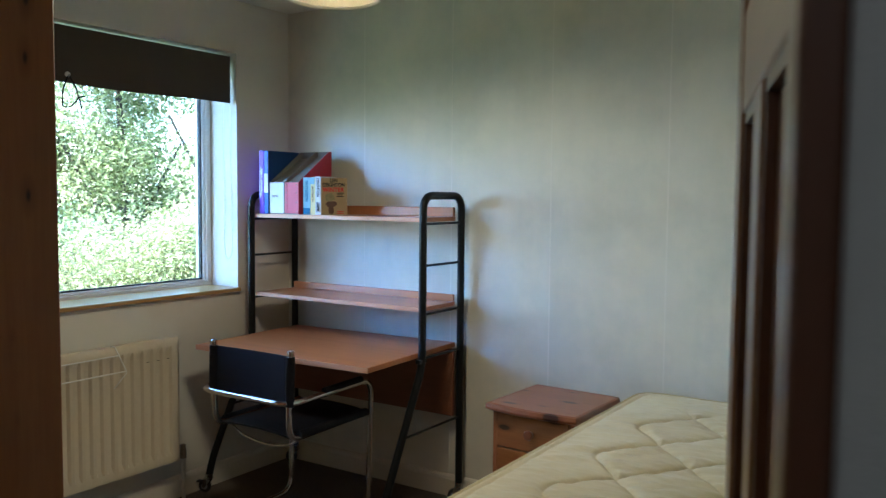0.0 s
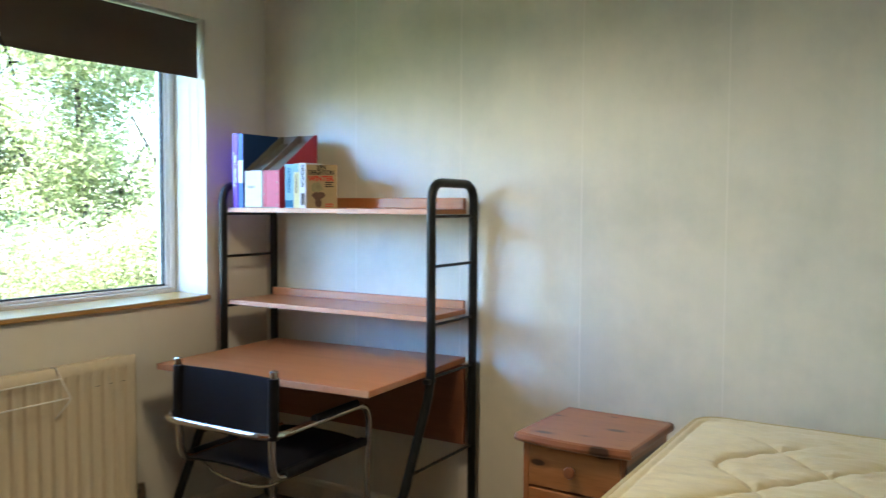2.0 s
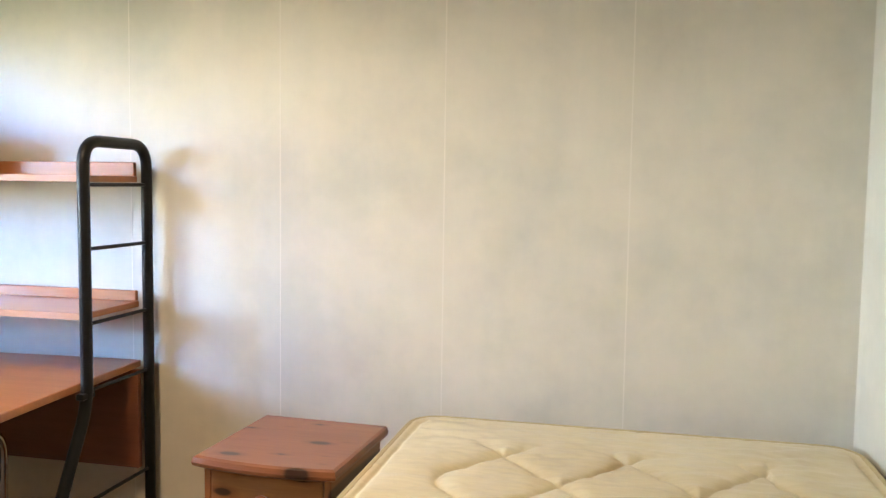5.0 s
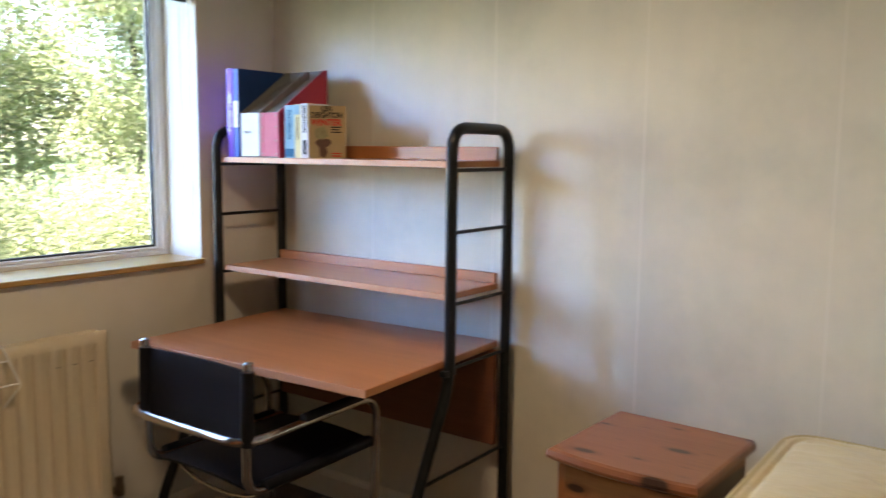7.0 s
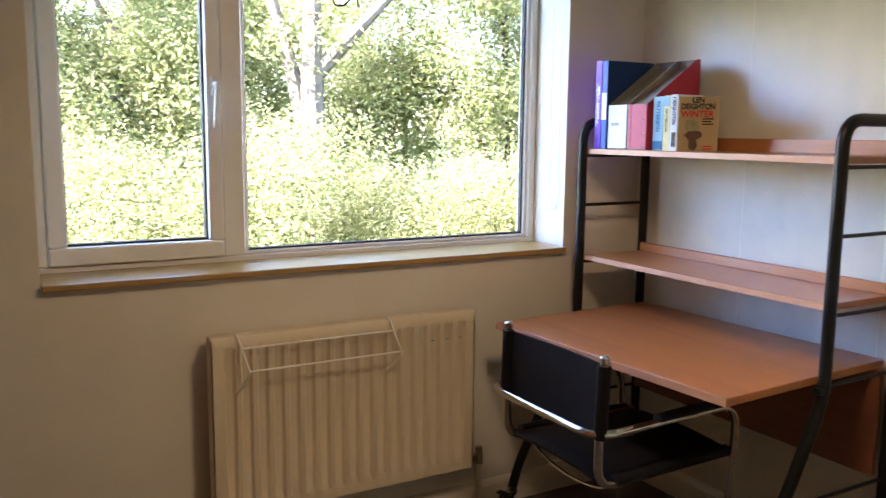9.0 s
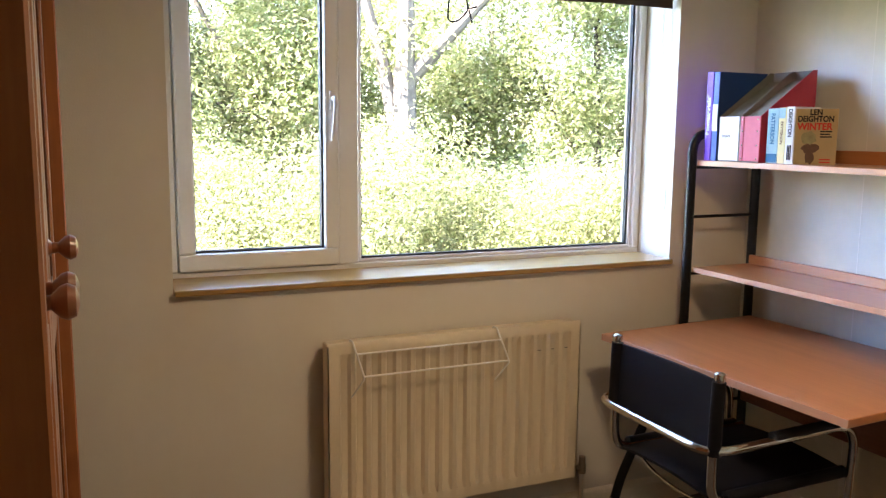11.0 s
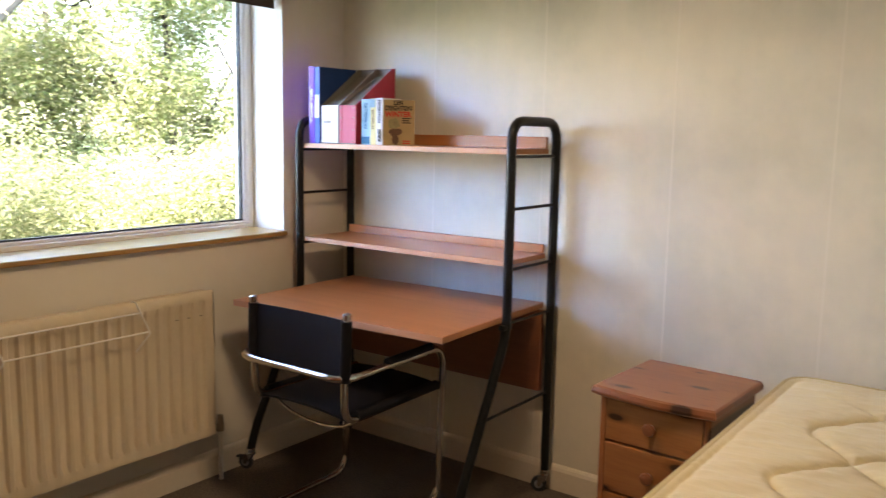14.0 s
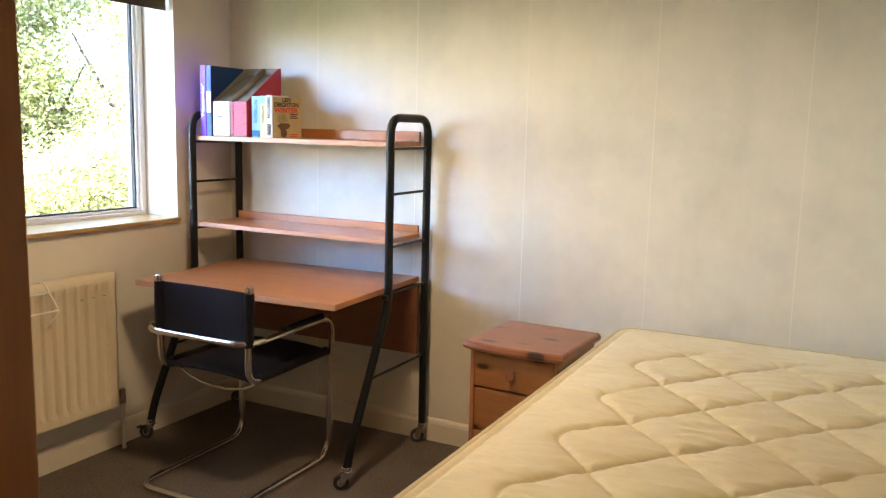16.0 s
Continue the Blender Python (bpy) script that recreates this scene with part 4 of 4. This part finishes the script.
b1 = paperback(0.380, -0.300, 0.044, 0.171, 0.108, M_PALEBLUE, "pale blue paperback standing upright")
lettering("PATTERSON", 0.022, upright(0.022, -0.0012, 0.108, -90), M_BLUEINK, b1, width=0.095)
part("print_band", box((0.001, -0.0014, 0.004), (0.043, -0.0002, 0.03)), M_BLUEINK, b1)
b2 = paperback(0.426, -0.300, 0.028, 0.173, 0.108, M_CREAMY, "yellow and blue paperback standing upright")
lettering("PATTERSON", 0.014, upright(0.013, -0.0012, 0.095, -90), M_BROWNP, b2, width=0.07)
part("print_band", box((0.001, -0.0014, 0.14), (0.025, -0.0002, 0.171)), M_PALEBLUE, b2)
b3 = paperback(0.456, -0.300, 0.030, 0.175, 0.108, M_PALE, "white paperback standing upright")
lettering("DEIGHTON", 0.020, upright(0.015, -0.0012, 0.125, -90), M_INK, b3, width=0.085)
for k in range(3):
    part("print_bar", box((0.009 + k * 0.006, -0.0014, 0.012), (0.012 + k * 0.006, -0.0002, 0.058)), M_INK, b3)
b4 = thing("book", (0.495, -0.303, SZ), 48, "tan paperback facing outwards with black and red title", "book", "paperbacks on the shelf")
part("front_cover", box((0, 0, 0), (0.118, 0.0012, 0.168)), M_TAN, b4)
part("back_cover", box((0, 0.022, 0), (0.118, 0.0232, 0.168)), M_TAN, b4)
part("spine", box((0, 0.0012, 0), (0.0012, 0.022, 0.168)), M_TAN, b4)
part("page_block", box((0.0014, 0.0014, 0.001), (0.117, 0.0218, 0.167)), M_PAPER, b4)
lettering("LEN", 0.024, upright(0.056, -0.0012, 0.157), M_INK, b4, width=0.034)
lettering("DEIGHTON", 0.024, upright(0.056, -0.0012, 0.137), M_INK, b4, width=0.100)
lettering("WINTER", 0.028, upright(0.054, -0.0012, 0.114), M_REDINK, b4, width=0.100)
for k in range(3):
    part("print_bar", box((0.070, -0.0014, 0.098 - k * 0.008), (0.103 - 0.006 * (k == 1), -0.0002, 0.102 - k * 0.008)), M_INK, b4)
for k in range(2):
    part("print_bar", box((0.072, -0.0014, 0.014 - k * 0.008), (0.102, -0.0002, 0.018 - k * 0.008)), M_REDINK, b4)


def blot(cx, cz, rx, rz_, seed):
    bm = bmesh.new()
    rn = random.Random(seed)
    ring = [bm.verts.new((cx + rx * rn.uniform(0.75, 1.15) * math.cos(a), -0.0009, cz + rz_ * rn.uniform(0.75, 1.15) * math.sin(a))) for a in [2 * math.pi * k / 14 for k in range(14)]]
    bm.faces.new(ring)
    r = bmesh.ops.extrude_face_region(bm, geom=bm.faces[:])
    for v in r["geom"]:
        if isinstance(v, bmesh.types.BMVert):
            v.co.y = -0.0002
    return bm


part("picture", blot(0.040, 0.080, 0.022, 0.022, 3), M_GREEN, b4)
part("picture", blot(0.044, 0.048, 0.027, 0.016, 5), M_BROWNP, b4)
part("picture", blot(0.044, 0.022, 0.016, 0.020, 8), M_BROWNP, b4)

# ---- outside ----
GZ = -2.75
ground = obj("ground", box((-400, -400, GZ - 0.3), (400, 400, GZ)), M_GRASS)
tagged(ground, "rough grass below the window", "ground", **S)
house = thing("house", label="brick house wall below and above the room", category="house", kind="structure")
part("wall", box((-0.30, -4.9, GZ), (4.3, 0.1, -0.13)), M_BRICK, house)
part("wall", box((W + 1.19, -4.9, -0.13), (W + 1.29, 0.1, H + 0.12)), M_BRICK, house)
part("roof", box((-0.6, -5.2, H + 0.13), (4.6, 0.4, H + 0.3)), M_BRICK, house)


def leaves(name, blobs, count, size, material, parent, seed):
    """Many small folded leaves scattered through uneven clumps."""
    rg_ = np.random.default_rng(seed)
    blobs = np.array(blobs, float)
    vol = blobs[:, 3] * blobs[:, 4]
    pick = rg_.choice(len(blobs), count, p=vol / vol.sum())
    d = rg_.normal(size=(count, 3))
    d /= np.linalg.norm(d, axis=1)[:, None]
    rad = rg_.uniform(0.45, 1.0, count) ** 0.6 * (1 + 0.25 * rg_.normal(size=count) * 0.6)
    B = blobs[pick]
    c = B[:, :3] + d * rad[:, None] * np.stack([B[:, 3], B[:, 3], B[:, 4]], 1)
    # sprays: pull groups of leaves towards shared twigs
    tw = rg_.integers(0, max(1, count // 14), count)
    jit = rg_.normal(size=(count // 14 + 1, 3)) * 0.10
    c = c + jit[tw]
    nrm = d * 0.5 + rg_.normal(size=(count, 3)) * 0.55 + np.array([0, 0, 0.55])
    nrm /= np.linalg.norm(nrm, axis=1)[:, None]
    t = np.cross(nrm, rg_.normal(size=(count, 3)))
    t /= np.linalg.norm(t, axis=1)[:, None]
    b = np.cross(nrm, t)
    s = size * rg_.uniform(0.6, 1.35, count)[:, None]
    P = np.stack([c - t * s, c + b * s * 0.42 + nrm * s * 0.18, c + t * s, c - b * s * 0.42 + nrm * s * 0.18], 1).reshape(-1, 3)
    idx = np.arange(count) * 4
    F = np.stack([idx, idx + 1, idx + 2, idx, idx + 2, idx + 3], 1).reshape(-1, 3)
    me = bpy.data.meshes.new(name)
    me.from_pydata(P.tolist(), [], F.tolist())
    me.materials.append(material)
    ob = new(name, me)
    ob.parent = parent
    return ob


def limb(pts, r0, r1):
    return tube(rounded(pts, 0.6, 5), lambda s: r0 + (r1 - r0) * s, 9)


def bearing(deg, dist):
    """A place outside, by bearing (degrees from +y towards -x) and distance from the middle of the room."""
    a = radians(deg)
    return 2.4 - math.sin(a) * dist, -2.3 + math.cos(a) * dist


rs = random.Random(11)
for k, deg in enumerate(range(47, 100, 5)):
    x, y = bearing(deg, rs.uniform(7.4, 9.2))
    topz = rs.uniform(0.75, 1.5)
    sh = thing("shrub", (x, y, GZ), 0, "dense sunlit green shrub", "shrub", "shrubs outside the window")
    st = tube([(0, 0, 0), (0.1, 0.05, 1.2), (0.0, 0.1, 2.2)], lambda s: 0.06 - 0.03 * s, 7)
    for q in range(4):
        a = q * 1.7 + k
        tube([(0.05, 0.03, 0.6), (0.5 * math.cos(a), 0.5 * math.sin(a), 1.8), (0.9 * math.cos(a), 0.9 * math.sin(a), 2.9)], lambda s: 0.035 - 0.025 * s, 6, bm=st)
    part("trunk", st, M_BARK, sh)
    bl_ = []
    for q in range(16):
        a, r = rs.uniform(0, 6.28), rs.uniform(0.1, 1.1)
        bl_.append((r * math.cos(a), r * math.sin(a), topz - GZ - rs.uniform(0.2, 2.4) - 0.25 * r, rs.uniform(0.35, 0.6), rs.uniform(0.25, 0.5)))
    leaves("crown", bl_, 26000, 0.027, M_LEAF_A, sh, 100 + k)


def tree(deg, dist, spec, crown, count, seed, label):
    """A tree: limbs given as (points, r0, r1) in its own axes, and a crown of clumps."""
    x, y = bearing(deg, dist)
    t = thing("tree", (x, y, GZ), deg, label, "tree", "trees outside the window")
    bm = bmesh.new()
    for pts, r0, r1 in spec:
        tube(rounded(pts, 0.5, 5), lambda s, a=r0, b=r1: a + (b - a) * s, 9, bm=bm)
    part("trunk", bm, M_BARK, t, smooth=True)
    leaves("crown", crown, int(count * 3.6), 0.044, M_LEAF_B, t, seed)


def clumps(n, seed, rx, z0, z1, ry=1.6, cy=0.0, cx=0.0):
    r = random.Random(seed)
    return [(cx + r.uniform(-rx, rx), cy + r.uniform(-ry, ry), r.uniform(z0, z1), r.uniform(0.45, 0.95), r.uniform(0.35, 0.7)) for _ in range(n)]


# in a tree's own axes +x lies to the right as seen from the room and +y away from it
tree(68.8, 11.5, [([(0, 0, 0), (0.0, 0, 2.6), (-0.02, 0, 5.0)], 0.21, 0.16), ([(-0.02, 0, 4.9), (0.0, 0.1, 6.2), (-0.1, 0, 8.5)], 0.14, 0.04),
                  ([(0.0, 0, 4.8), (0.55, 0.1, 5.4), (1.4, 0.2, 6.3), (2.2, 0.3, 7.5)], 0.115, 0.03),
                  ([(-0.08, 0.1, 3.9), (-0.3, 0.1, 5.0), (-0.7, 0, 6.4), (-0.9, 0, 8)], 0.12, 0.03),
                  ([(-0.6, 0, 6.0), (-1.5, -0.2, 6.7)], 0.04, 0.01)],
     clumps(30, 21, 3.0, 5.2, 8.2, 1.2, 1.0) + clumps(14, 22, 2.6, 2.8, 5.0, 0.8, 2.4), 17000, 300, "pale-barked tree with forking trunk and green crown")
tree(79, 12.5, [([(0.9, 0, 0), (0.7, 0, 2.8), (0.2, 0, 4.4), (-0.6, 0, 5.6), (-1.3, 0, 7.0)], 0.11, 0.03), ([(0.3, 0, 4.2), (-0.7, -0.1, 4.6), (-1.7, -0.1, 4.7)], 0.05, 0.015)],
     clumps(34, 31, 2.6, 2.6, 7.8, 1.0, 1.2) + clumps(14, 33, 2.4, 3.4, 7.0, 0.4, -0.7), 18000, 301, "leaning tree with pinkish bark and loose crown")
for k, (deg, dist) in enumerate(((48, 13), (56, 14), (63, 15.5), (73, 16), (87, 14), (95, 13))):
    tree(deg, dist, [([(0, 0, 0), (0.1, 0, 3), (0, 0, 6)], 0.16, 0.05), ([(0, 0, 3), (1.0, 0, 5)], 0.06, 0.02), ([(0, 0, 3.2), (-1.1, 0.2, 5.4)], 0.06, 0.02)],
         clumps(46, 50 + k, 2.3, 1.6, 7.6, 1.4), 14000, 310 + k, "leafy green tree at the end of the garden")
